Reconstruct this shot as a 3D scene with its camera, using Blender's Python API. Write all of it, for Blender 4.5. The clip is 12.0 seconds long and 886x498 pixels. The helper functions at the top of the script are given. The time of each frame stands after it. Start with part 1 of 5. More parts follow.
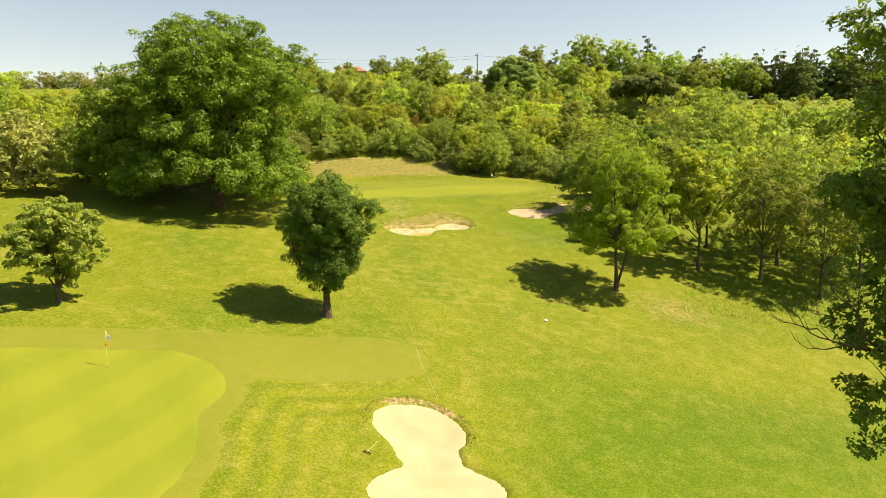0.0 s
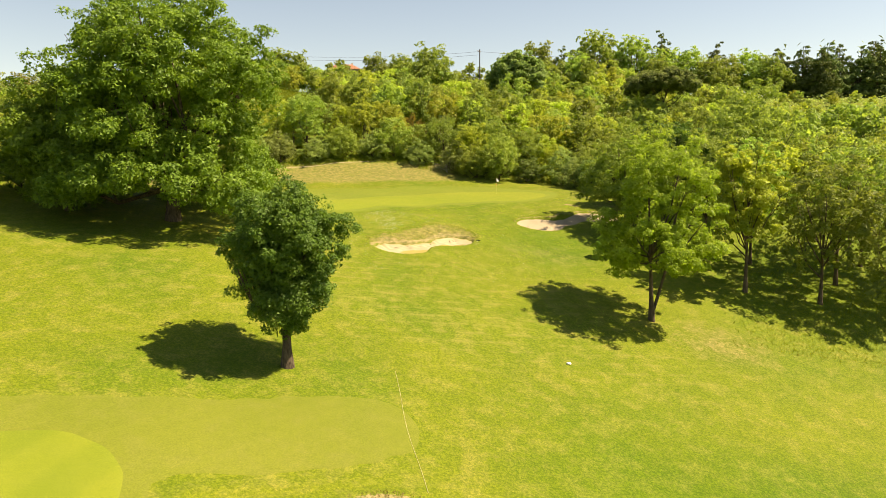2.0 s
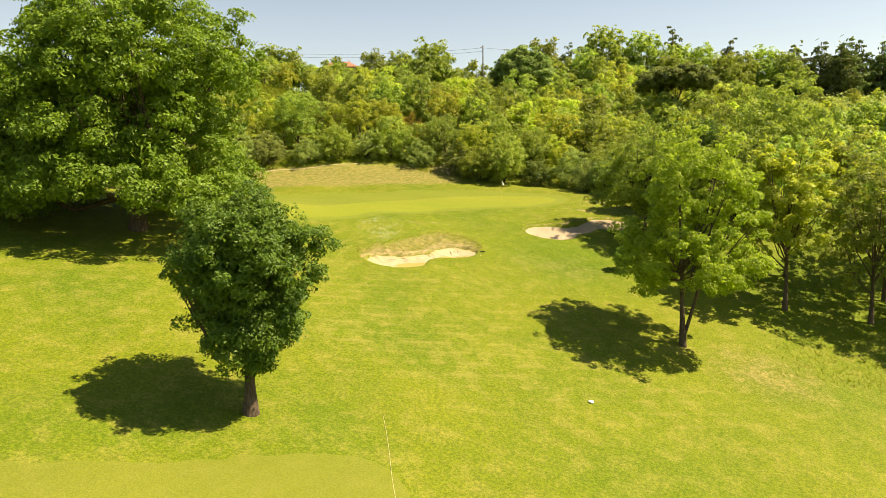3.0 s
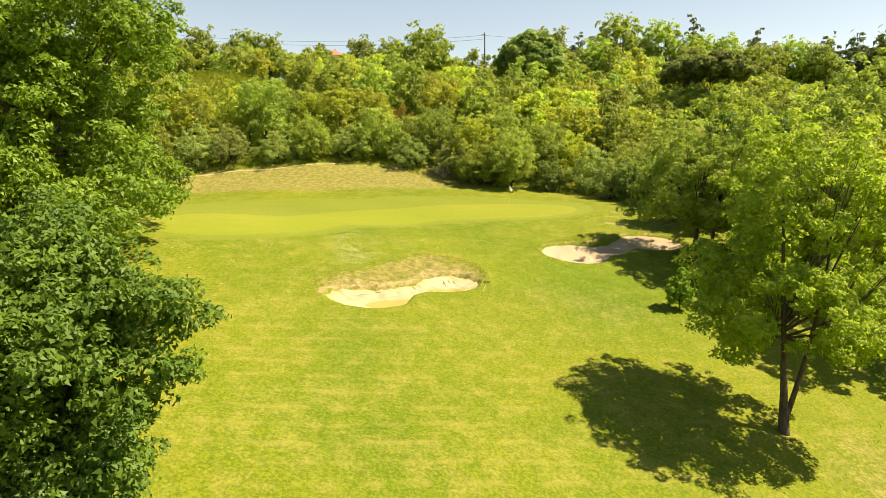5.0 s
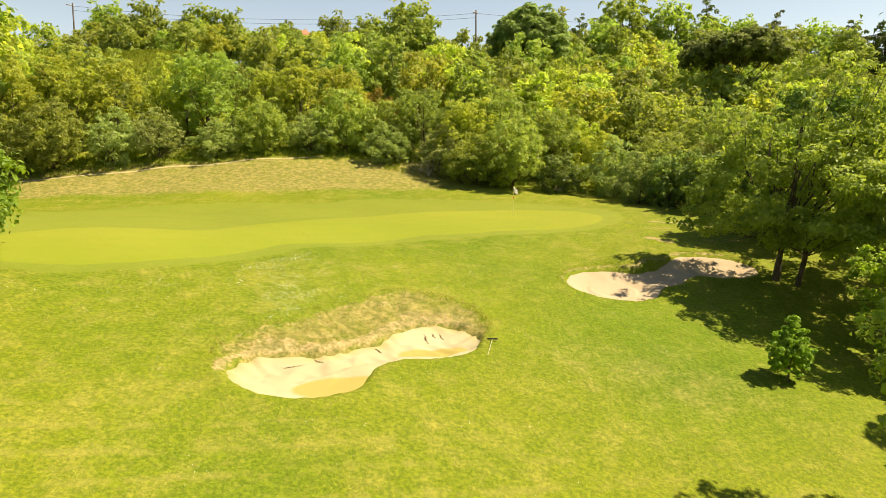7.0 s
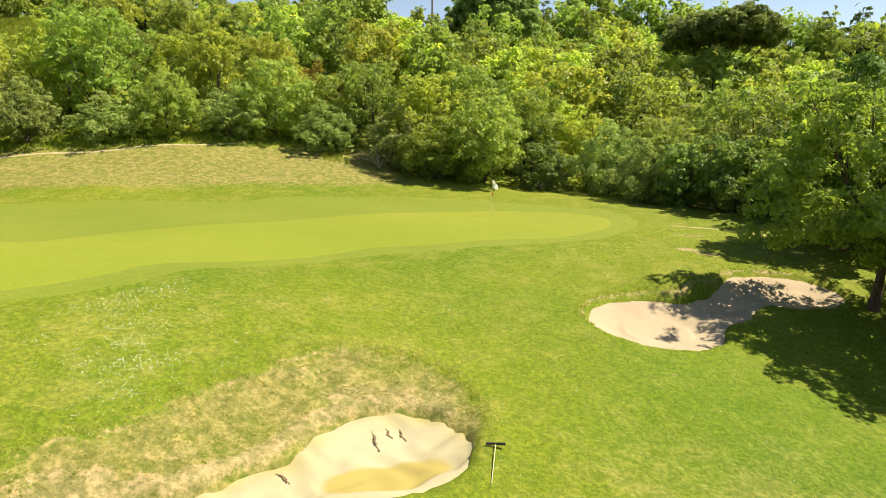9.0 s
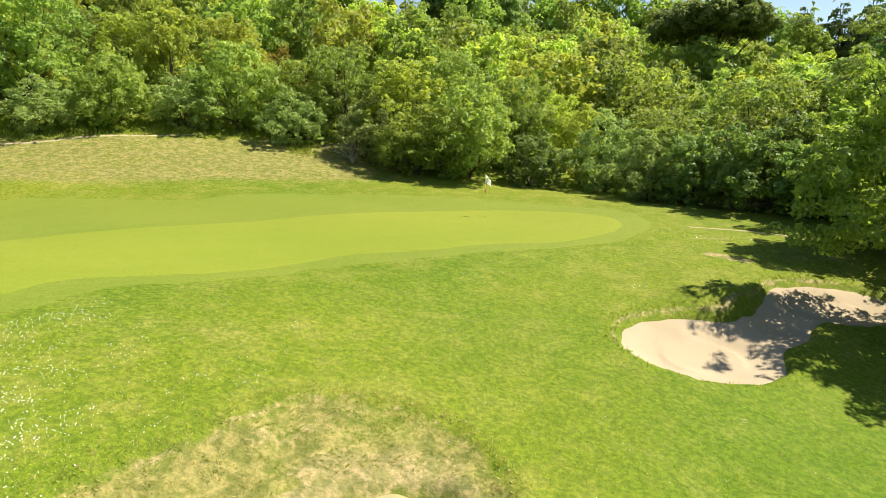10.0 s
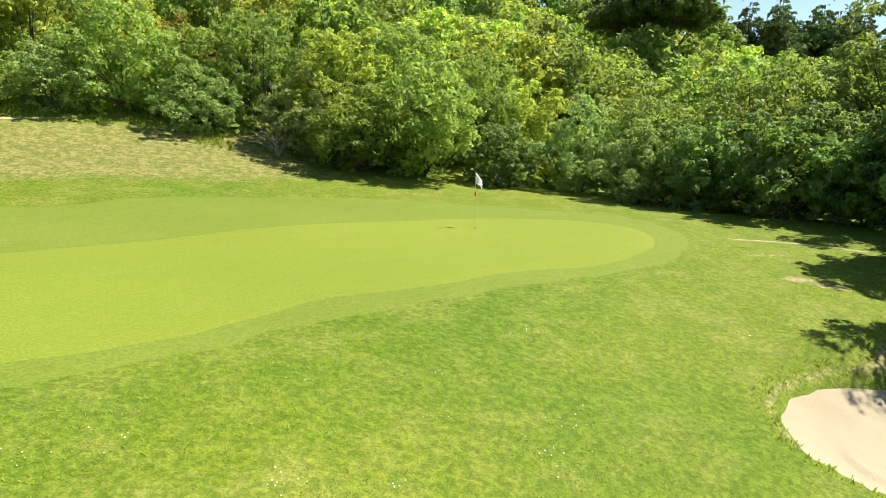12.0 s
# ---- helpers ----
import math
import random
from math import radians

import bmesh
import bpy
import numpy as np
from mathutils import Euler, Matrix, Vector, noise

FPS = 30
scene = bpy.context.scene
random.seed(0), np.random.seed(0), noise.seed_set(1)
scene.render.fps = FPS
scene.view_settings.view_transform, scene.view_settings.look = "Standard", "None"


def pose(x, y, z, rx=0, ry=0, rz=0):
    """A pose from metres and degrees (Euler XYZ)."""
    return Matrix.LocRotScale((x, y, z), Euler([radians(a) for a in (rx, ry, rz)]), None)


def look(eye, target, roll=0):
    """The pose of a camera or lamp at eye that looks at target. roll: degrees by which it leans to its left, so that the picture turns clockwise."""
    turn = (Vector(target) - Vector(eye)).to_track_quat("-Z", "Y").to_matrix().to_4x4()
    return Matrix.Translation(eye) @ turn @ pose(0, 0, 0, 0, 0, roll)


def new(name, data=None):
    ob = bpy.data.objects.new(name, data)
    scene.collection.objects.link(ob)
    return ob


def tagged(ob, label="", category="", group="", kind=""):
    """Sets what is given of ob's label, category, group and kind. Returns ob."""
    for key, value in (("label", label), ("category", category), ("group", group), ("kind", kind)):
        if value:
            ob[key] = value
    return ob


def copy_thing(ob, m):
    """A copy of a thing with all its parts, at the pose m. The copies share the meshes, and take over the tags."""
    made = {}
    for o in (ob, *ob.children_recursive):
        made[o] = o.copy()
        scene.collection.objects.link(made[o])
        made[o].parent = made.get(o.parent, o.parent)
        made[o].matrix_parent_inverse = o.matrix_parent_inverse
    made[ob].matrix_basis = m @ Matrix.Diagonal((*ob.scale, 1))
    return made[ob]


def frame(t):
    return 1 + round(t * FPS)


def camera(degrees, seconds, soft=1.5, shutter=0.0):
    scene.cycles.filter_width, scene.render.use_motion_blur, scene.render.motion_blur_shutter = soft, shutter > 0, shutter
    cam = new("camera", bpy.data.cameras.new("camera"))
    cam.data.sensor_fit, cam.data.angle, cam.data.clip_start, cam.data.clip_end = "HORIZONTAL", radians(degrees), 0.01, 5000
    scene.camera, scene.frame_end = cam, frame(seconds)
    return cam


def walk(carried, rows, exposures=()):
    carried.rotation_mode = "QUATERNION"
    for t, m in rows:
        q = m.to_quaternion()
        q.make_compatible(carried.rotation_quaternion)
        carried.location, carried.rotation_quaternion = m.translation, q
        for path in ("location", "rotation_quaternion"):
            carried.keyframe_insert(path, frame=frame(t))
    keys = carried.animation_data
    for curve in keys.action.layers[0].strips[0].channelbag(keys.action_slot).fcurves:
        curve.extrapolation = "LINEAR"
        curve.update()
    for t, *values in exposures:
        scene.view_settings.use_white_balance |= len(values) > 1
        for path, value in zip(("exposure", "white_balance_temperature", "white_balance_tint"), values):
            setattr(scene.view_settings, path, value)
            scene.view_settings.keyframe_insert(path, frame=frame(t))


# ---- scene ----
cam = camera(65.8, 12.0, soft=0.75)
PATH = [
    (0, (0.316, 0.349, -0.313), (0.27, 2.333, -0.559), -0.3),
    (0.5, (0.311, 3.018, -0.261), (0.265, 5.003, -0.505), -0.3),
    (1, (0.415, 5.989, -0.279), (0.367, 7.974, -0.521), -0.4),
    (1.5, (0.404, 8.893, -0.411), (0.358, 10.878, -0.644), -0.5),
    (2, (0.507, 12.532, -0.414), (0.453, 14.518, -0.646), -0.6),
    (2.5, (0.536, 16.156, -0.44), (0.477, 18.142, -0.669), -0.7),
    (3, (0.554, 19.905, -0.387), (0.492, 21.891, -0.613), -0.7),
    (3.2, (0.572, 21.428, -0.362), (0.508, 23.414, -0.59), -0.8),
    (5, (0.592, 35.764, -0.373), (0.534, 37.75, -0.594), -0.4),
    (5.5, (0.587, 39.752, -0.403), (0.533, 41.739, -0.625), -0.3),
    (6, (0.554, 43.802, -0.428), (0.501, 45.789, -0.651), -0.3),
    (6.5, (0.484, 47.862, -0.429), (0.435, 49.849, -0.654), -0.4),
    (7, (0.378, 51.865, -0.443), (0.358, 53.852, -0.671), -0.3),
    (7.2, (0.334, 53.358, -0.454), (0.328, 55.345, -0.68), -0.4),
    (8.8, (0.045, 63.692, -1.152), (0.152, 65.677, -1.376), -0.1),
    (9, (-0.019, 64.823, -1.185), (0.104, 66.807, -1.411), 0.0),
    (9.5, (-0.21, 67.355, -1.308), (-0.045, 69.335, -1.537), 0.1),
    (10, (-0.547, 69.858, -1.458), (-0.333, 71.833, -1.687), 0.1),
    (10.5, (-1.02, 72.293, -1.544), (-0.749, 74.261, -1.775), 0.2),
    (11, (-1.69, 74.519, -1.515), (-1.342, 76.475, -1.751), 0.2),
    (11.5, (-2.183, 76.671, -1.499), (-1.759, 78.611, -1.739), 0.4),
    (12, (-2.565, 78.765, -1.453), (-2.056, 80.684, -1.693), 0.4),
]
walk(cam, [(t, look(eye, target, roll)) for t, eye, target, roll in PATH],
     exposures=[(0.0, 1.34, 9400, 15), (3.0, 1.41, 9500, 16), (5.0, 1.51, 9400, 15), (6.9, 1.44, 9400, 15), (8.9, 1.37, 7800, 13), (10.0, 1.39, 7050, 10), (12.0, 1.42, 6550, 6.5)])

# ---------------------------------------------------------------- light
SUN_EL, SUN_AZ = 54.5, 0.0          # degrees; azimuth from +x towards +y
sun_way = Vector((math.cos(radians(SUN_EL)) * math.cos(radians(SUN_AZ)), math.cos(radians(SUN_EL)) * math.sin(radians(SUN_AZ)), math.sin(radians(SUN_EL))))
world = bpy.data.worlds.new("world")
scene.world = world
world.use_nodes = True
wn = world.node_tree.nodes
sky = wn.new("ShaderNodeTexSky")
sky.sky_type = "NISHITA"
sky.sun_disc = False
sky.sun_elevation = radians(SUN_EL)
sky.sun_rotation = radians(90 - SUN_AZ)
sky.air_density, sky.dust_density, sky.ozone_density = 1.0, 0.35, 1.6
world.node_tree.links.new(sky.outputs[0], wn["Background"].inputs[0])
wn["Background"].inputs[1].default_value = 0.072
sun_data = bpy.data.lights.new("sun", "SUN")
sun_data.energy, sun_data.angle, sun_data.color = 4.8, radians(0.6), (1.0, 0.95, 0.86)
sun_ob = new("sun", sun_data)
sun_ob.matrix_world = look(sun_way * 300, (0, 0, 0))


# ---------------------------------------------------------------- materials
def mat(name, rough=0.8, spec=0.3):
    m = bpy.data.materials.new(name)
    m.use_nodes = True
    b = m.node_tree.nodes["Principled BSDF"]
    b.inputs["Roughness"].default_value = rough
    b.inputs["Specular IOR Level"].default_value = spec
    return m, m.node_tree.nodes, m.node_tree.links, b


def noise_tex(nodes, links, vec, scale, detail=3.0, rough=0.6):
    n = nodes.new("ShaderNodeTexNoise")
    n.inputs["Scale"].default_value = scale
    n.inputs["Detail"].default_value = detail
    n.inputs["Roughness"].default_value = rough
    links.new(vec, n.inputs["Vector"])
    return n.outputs["Fac"]


def ramp(nodes, links, fac, stops):
    r = nodes.new("ShaderNodeValToRGB")
    while len(r.color_ramp.elements) < len(stops):
        r.color_ramp.elements.new(0.5)
    for e, (p, c) in zip(r.color_ramp.elements, stops):
        e.position, e.color = p, (*c, 1) if len(c) == 3 else c
    links.new(fac, r.inputs[0])
    return r.outputs[0]


def step01(nodes, links, fac, lo, hi):
    r = nodes.new("ShaderNodeMapRange")
    r.interpolation_type = "SMOOTHSTEP"
    r.inputs["From Min"].default_value, r.inputs["From Max"].default_value = lo, hi
    links.new(fac, r.inputs["Value"])
    return r.outputs[0]


def mixc(nodes, links, fac, a, b, blend="MIX"):
    m = nodes.new("ShaderNodeMix")
    m.data_type, m.blend_type = "RGBA", blend
    for sock, v in ((m.inputs[0], fac), (m.inputs[6], a), (m.inputs[7], b)):
        if isinstance(v, (int, float)):
            sock.default_value = v
        elif isinstance(v, tuple):
            sock.default_value = (*v, 1)
        else:
            links.new(v, sock)
    return m.outputs[2]


def mul(nodes, links, a, b, op="MULTIPLY"):
    m = nodes.new("ShaderNodeMath")
    m.operation = op
    for sock, v in ((m.inputs[0], a), (m.inputs[1], b)):
        if isinstance(v, (int, float)):
            sock.default_value = v
        else:
            links.new(v, sock)
    return m.outputs[0]


def place(nodes, links, scale=(1, 1, 1), turn=0.0):
    g = nodes.new("ShaderNodeNewGeometry")
    m = nodes.new("ShaderNodeMapping")
    m.inputs["Scale"].default_value = scale
    m.inputs["Rotation"].default_value = (0, 0, radians(turn))
    links.new(g.outputs["Position"], m.inputs["Vector"])
    return m.outputs[0]


def bump(nodes, links, bsdf, height, strength, dist):
    b = nodes.new("ShaderNodeBump")
    b.inputs["Strength"].default_value, b.inputs["Distance"].default_value = strength, dist
    links.new(height, b.inputs["Height"])
    links.new(b.outputs[0], bsdf.inputs["Normal"])


def leaf_material(name, dark, light, glow, clear=0.35, gloss=0.42, spread=0.55):
    """Foliage: hue varies from leaf to leaf and from bough to bough; part of the light passes through."""
    m, n, l, b = mat(name, gloss + 0.12, 0.2)
    g = n.new("ShaderNodeNewGeometry")
    tc = n.new("ShaderNodeTexCoord")
    big = noise_tex(n, l, tc.outputs["Object"], 0.55, 2.0)
    info = n.new("ShaderNodeObjectInfo")
    tuft = noise_tex(n, l, tc.outputs["Object"], 1.7, 2.0)
    f = mul(n, l, mul(n, l, g.outputs["Random Per Island"], 0.28), mul(n, l, mul(n, l, step01(n, l, big, 0.3, 0.7), 0.40), mul(n, l, step01(n, l, tuft, 0.3, 0.7), 0.32), "ADD"), "ADD")
    c = ramp(n, l, f, [(0.0, dark), (1.0, light)])
    hs = n.new("ShaderNodeHueSaturation")
    l.new(mul(n, l, mul(n, l, info.outputs["Random"], 0.034), 0.486, "ADD"), hs.inputs["Hue"])
    l.new(mul(n, l, mul(n, l, info.outputs["Random"], spread), 1.04 - spread * 0.5, "ADD"), hs.inputs["Value"])
    l.new(c, hs.inputs["Color"])
    c = hs.outputs[0]
    l.new(c, b.inputs["Base Color"])
    tr = n.new("ShaderNodeBsdfTranslucent")
    l.new(mixc(n, l, 1.0, c, glow, "MULTIPLY"), tr.inputs["Color"])
    mx = n.new("ShaderNodeMixShader")
    mx.inputs[0].default_value = clear
    l.new(b.outputs[0], mx.inputs[1])
    l.new(tr.outputs[0], mx.inputs[2])
    l.new(mx.outputs[0], n["Material Output"].inputs["Surface"])
    return m


GLOW = (1.56, 1.50, 0.92)
LEAF_OAK = leaf_material("leaf_oak", (0.094, 0.154, 0.031), (0.285, 0.368, 0.080), GLOW, 0.46, spread=0.65)
LEAF_ROYAL = leaf_material("leaf_royal", (0.048, 0.106, 0.013), (0.188, 0.298, 0.038), GLOW, 0.36, spread=0.0)
LEAF_DEEP = leaf_material("leaf_deep", (0.074, 0.122, 0.032), (0.195, 0.268, 0.068), GLOW, 0.42)
LEAF_LIME = leaf_material("leaf_lime", (0.165, 0.228, 0.034), (0.410, 0.468, 0.090), GLOW, 0.50, spread=0.55)
LEAF_MID = leaf_material("leaf_mid", (0.116, 0.180, 0.036), (0.325, 0.405, 0.090), GLOW, 0.48, spread=0.6)
LEAF_GREY = leaf_material("leaf_grey", (0.136, 0.182, 0.052), (0.305, 0.362, 0.115), (1.4, 1.4, 0.95), 0.44)
LEAF_PINE = leaf_material("leaf_pine", (0.098, 0.152, 0.045), (0.285, 0.350, 0.110), (1.1, 1.25, 0.8), 0.40, 0.6)
LEAF_FIR = leaf_material("leaf_fir", (0.058, 0.092, 0.026), (0.160, 0.210, 0.056), (1.2, 1.2, 0.8), 0.2, 0.6)
LEAF_BLOSSOM = leaf_material("leaf_blossom", (0.13, 0.18, 0.035), (0.38, 0.385, 0.13), (1.3, 1.25, 0.8), 0.35, 0.6)
LEAF_RUST = leaf_material("leaf_rust", (0.13, 0.105, 0.025), (0.27, 0.21, 0.05), (1.5, 1.3, 0.8), 0.4, 0.6)
LEAF_SHADY = leaf_material("leaf_shady", (0.092, 0.160, 0.028), (0.270, 0.375, 0.072), GLOW, 0.46, spread=0.0)
LEAF_DARK = leaf_material("leaf_dark", (0.036, 0.084, 0.014), (0.138, 0.215, 0.032), GLOW, 0.36, spread=0.0)
LEAF_SAGE = leaf_material("leaf_sage", (0.120, 0.185, 0.034), (0.300, 0.360, 0.080), GLOW, 0.42, spread=0.0)
BLADES = leaf_material("grass_blades", (0.100, 0.150, 0.012), (0.190, 0.225, 0.026), (1.5, 1.4, 0.7), 0.5, 0.6)
LEAF_MAPLE = leaf_material("leaf_maple", (0.100, 0.186, 0.024), (0.275, 0.395, 0.058), (1.44, 1.50, 0.92), 0.50, spread=0.0)
BLADES_FRESH = leaf_material("grass_blades_fresh", (0.140, 0.200, 0.018), (0.290, 0.345, 0.050), (1.4, 1.4, 0.8), 0.5, 0.6)
BLADES_DRY = leaf_material("grass_blades_dry", (0.17, 0.17, 0.04), (0.46, 0.40, 0.17), (1.4, 1.3, 0.9), 0.45, 0.7)


def bark_material():
    m, n, l, b = mat("bark", 0.9, 0.15)
    v = place(n, l, (6, 6, 1.2))
    f = noise_tex(n, l, v, 1.6, 5, 0.65)
    l.new(ramp(n, l, f, [(0.3, (0.035, 0.026, 0.018)), (0.7, (0.13, 0.10, 0.07))]), b.inputs["Base Color"])
    bump(n, l, b, f, 0.9, 0.04)
    return m


BARK = bark_material()


def turf_material(name, deep, fresh, pale, straw, patch=0.5, stripes=None, fine=9.0, relief=0.03, masks=False):
    """Grass sward: broad and fine patchiness, straw flecks, optional mowing bands; masks read the ground's own bare and dry places."""
    m, n, l, b = mat(name, 0.85, 0.12)
    v = place(n, l)
    broad = noise_tex(n, l, v, 0.09, 3, 0.55)
    mid = noise_tex(n, l, v, 0.75, 4, 0.65)
    small = noise_tex(n, l, v, fine, 3, 0.7)
    c = ramp(n, l, broad, [(0.28, deep), (0.5, fresh), (0.74, pale)])
    c = mixc(n, l, mul(n, l, step01(n, l, mid, 0.42, 0.75), patch), c, straw)
    c = mixc(n, l, mul(n, l, step01(n, l, small, 0.48, 0.64), 0.62 if masks else 0.35), c, mixc(n, l, 1.0, c, (1.6, 1.42, 1.5), "MULTIPLY"))
    c = mixc(n, l, mul(n, l, step01(n, l, small, 0.52, 0.37), 0.52 if masks else 0.3), c, mixc(n, l, 1.0, c, (0.54, 0.66, 0.5), "MULTIPLY"))
    clump = noise_tex(n, l, v, 2.6, 4, 0.7)
    c = mixc(n, l, mul(n, l, step01(n, l, clump, 0.50, 0.72), patch * 0.7), c, straw)
    c = mixc(n, l, mul(n, l, step01(n, l, clump, 0.48, 0.28), patch * 0.7), c, mixc(n, l, 1.0, c, (0.66, 0.78, 0.7), "MULTIPLY"))
    micro = noise_tex(n, l, place(n, l, (1, 0.8, 1)), fine * 4.6, 2, 0.75)
    c = mixc(n, l, mul(n, l, step01(n, l, micro, 0.50, 0.64), 0.6 if masks else 0.4), c, mixc(n, l, 1.0, c, (1.5, 1.36, 1.35), "MULTIPLY"))
    c = mixc(n, l, mul(n, l, step01(n, l, micro, 0.49, 0.35), 0.6 if masks else 0.4), c, mixc(n, l, 1.0, c, (0.55, 0.64, 0.5), "MULTIPLY"))
    if stripes:
        for turn, size, amount, tone in stripes:
            w = n.new("ShaderNodeTexWave")
            w.inputs["Scale"].default_value = size
            w.inputs["Distortion"].default_value = 1.2
            w.inputs["Detail"].default_value = 2.0
            w.inputs["Detail Scale"].default_value = 0.6
            l.new(place(n, l, (1, 1, 0), turn), w.inputs["Vector"])
            fac = mul(n, l, step01(n, l, w.outputs["Fac"], 0.25, 0.75), amount)
            c = mixc(n, l, fac, c, mixc(n, l, 1.0, c, tone, "MULTIPLY"))
    if masks:
        for key, tone, lo, hi in (("dry", (0.212, 0.184, 0.060), 0.3, 0.75), ("bare", (0.268, 0.212, 0.098), 0.42, 0.62)):
            a = n.new("ShaderNodeAttribute")
            a.attribute_name = key
            wob = mul(n, l, a.outputs["Fac"], mul(n, l, mul(n, l, mid, small, "ADD"), 0.9), "MULTIPLY")
            rough = mixc(n, l, step01(n, l, clump, 0.40, 0.62), mixc(n, l, 1.0, tone, (0.62, 0.72, 0.55), "MULTIPLY"), mixc(n, l, 1.0, tone, (1.12, 1.1, 1.15), "MULTIPLY"))
            rough = mixc(n, l, step01(n, l, small, 0.38, 0.62), mixc(n, l, 1.0, rough, (0.66, 0.72, 0.66), "MULTIPLY"), rough)
            c = mixc(n, l, step01(n, l, wob, lo * 0.9, hi * 0.9), c, rough)
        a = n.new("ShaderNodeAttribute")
        a.attribute_name = "dark_turf"
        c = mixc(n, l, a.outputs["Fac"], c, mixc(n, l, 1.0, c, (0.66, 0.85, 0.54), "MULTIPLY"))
        a = n.new("ShaderNodeAttribute")
        a.attribute_name = "bands"
        w = n.new("ShaderNodeTexWave")
        w.bands_direction = "Y"
        w.inputs["Scale"].default_value = 0.26
        w.inputs["Distortion"].default_value = 1.1
        w.inputs["Detail"].default_value = 3.0
        w.inputs["Detail Scale"].default_value = 1.6
        l.new(place(n, l, (1, 1, 0), -17.7), w.inputs["Vector"])
        fac = mul(n, l, mul(n, l, step01(n, l, w.outputs["Fac"], 0.72, 1.0), step01(n, l, mid, 0.38, 0.6)), mul(n, l, a.outputs["Fac"], 0.36))
        c = mixc(n, l, fac, c, straw)
        ring, reach = n.new("ShaderNodeAttribute"), n.new("ShaderNodeAttribute")
        ring.attribute_name, reach.attribute_name = "ring", "ring_reach"
        wave = mul(n, l, mul(n, l, mul(n, l, ring.outputs["Fac"], mul(n, l, mid, 0.5), "ADD"), 4.2), 0.0, "SINE")
        c = mixc(n, l, mul(n, l, step01(n, l, wave, -0.3, 0.7), mul(n, l, reach.outputs["Fac"], 0.6)), c, mixc(n, l, 1.0, c, (0.74, 0.84, 0.78), "MULTIPLY"))
        c = mixc(n, l, mul(n, l, step01(n, l, wave, 0.0, -0.8), mul(n, l, reach.outputs["Fac"], 0.45)), c, mixc(n, l, 1.0, c, (1.22, 1.14, 1.1), "MULTIPLY"))
    l.new(c, b.inputs["Base Color"])
    bump(n, l, b, mul(n, l, small, mul(n, l, mid, 0.7), "ADD"), 0.7, relief)
    return m


TURF = turf_material("turf", (0.066, 0.109, 0.007), (0.088, 0.123, 0.008), (0.108, 0.135, 0.010), (0.184, 0.176, 0.040), 0.5, None, 7.0, 0.05, True)
FRINGE = turf_material("fringe_turf", (0.098, 0.126, 0.015), (0.112, 0.136, 0.017), (0.126, 0.145, 0.020), (0.150, 0.152, 0.036), 0.30, [(38, 0.25, 0.18, (0.9, 0.92, 0.9))], 14.0, 0.015)
COLLAR = turf_material("collar_turf", (0.096, 0.134, 0.015), (0.109, 0.143, 0.017), (0.122, 0.152, 0.019), (0.136, 0.150, 0.030), 0.25, [(38, 0.2, 0.2, (0.9, 0.93, 0.9))], 14.0, 0.012)
GREEN = turf_material("green_turf", (0.116, 0.156, 0.015), (0.132, 0.164, 0.017), (0.150, 0.174, 0.020), (0.17, 0.18, 0.036), 0.15, [(14, 0.085, 0.55, (0.80, 0.88, 0.82)), (-38, 0.075, 0.35, (0.85, 0.91, 0.86))], 22.0, 0.006)
GREEN_RAISED = turf_material("raised_green_turf", (0.118, 0.158, 0.015), (0.132, 0.165, 0.017), (0.148, 0.174, 0.020), (0.17, 0.18, 0.036), 0.15, [(60, 0.2, 0.16, (0.9, 0.94, 0.9))], 22.0, 0.006)


def sand_material(name, wet, main, pale, damp=0.0):
    m, n, l, b = mat(name, 0.95, 0.1)
    v = place(n, l)
    f1 = noise_tex(n, l, v, 0.45, 3, 0.55)
    f2 = noise_tex(n, l, v, 5.0, 4, 0.7)
    c = ramp(n, l, f1, [(0.3, main), (0.7, pale)])
    c = mixc(n, l, mul(n, l, step01(n, l, f2, 0.4, 0.75), 0.25), c, mixc(n, l, 1.0, c, (0.82, 0.78, 0.7), "MULTIPLY"))
    a = n.new("ShaderNodeAttribute")
    a.attribute_name = "damp"
    c = mixc(n, l, a.outputs["Fac"], c, wet)
    w = n.new("ShaderNodeTexWave")
    w.inputs["Scale"].default_value = 3.0
    w.inputs["Distortion"].default_value = 4.0
    l.new(place(n, l, (1, 1, 0), 24), w.inputs["Vector"])
    l.new(c, b.inputs["Base Color"])
    bump(n, l, b, mul(n, l, f2, mul(n, l, w.outputs["Fac"], 0.12), "ADD"), 0.35, 0.015)
    return m


SAND_PALE = sand_material("sand_pale", (0.240, 0.200, 0.055), (0.262, 0.240, 0.142), (0.306, 0.288, 0.190))
SAND_PINK = sand_material("sand_pink", (0.195, 0.140, 0.075), (0.265, 0.215, 0.142), (0.305, 0.256, 0.176))


def plain_material(name, colour, rough=0.7, metal=0.0, spread=0.25, scale=3.0):
    m, n, l, b = mat(name, rough, 0.4)
    tc = n.new("ShaderNodeTexCoord")
    f = noise_tex(n, l, tc.outputs["Object"], scale, 4, 0.65)
    lo = tuple(v * (1 - spread) for v in colour)
    hi = tuple(min(1, v * (1 + spread)) for v in colour)
    l.new(ramp(n, l, f, [(0.3, lo), (0.7, hi)]), b.inputs["Base Color"])
    b.inputs["Metallic"].default_value = metal
    return m


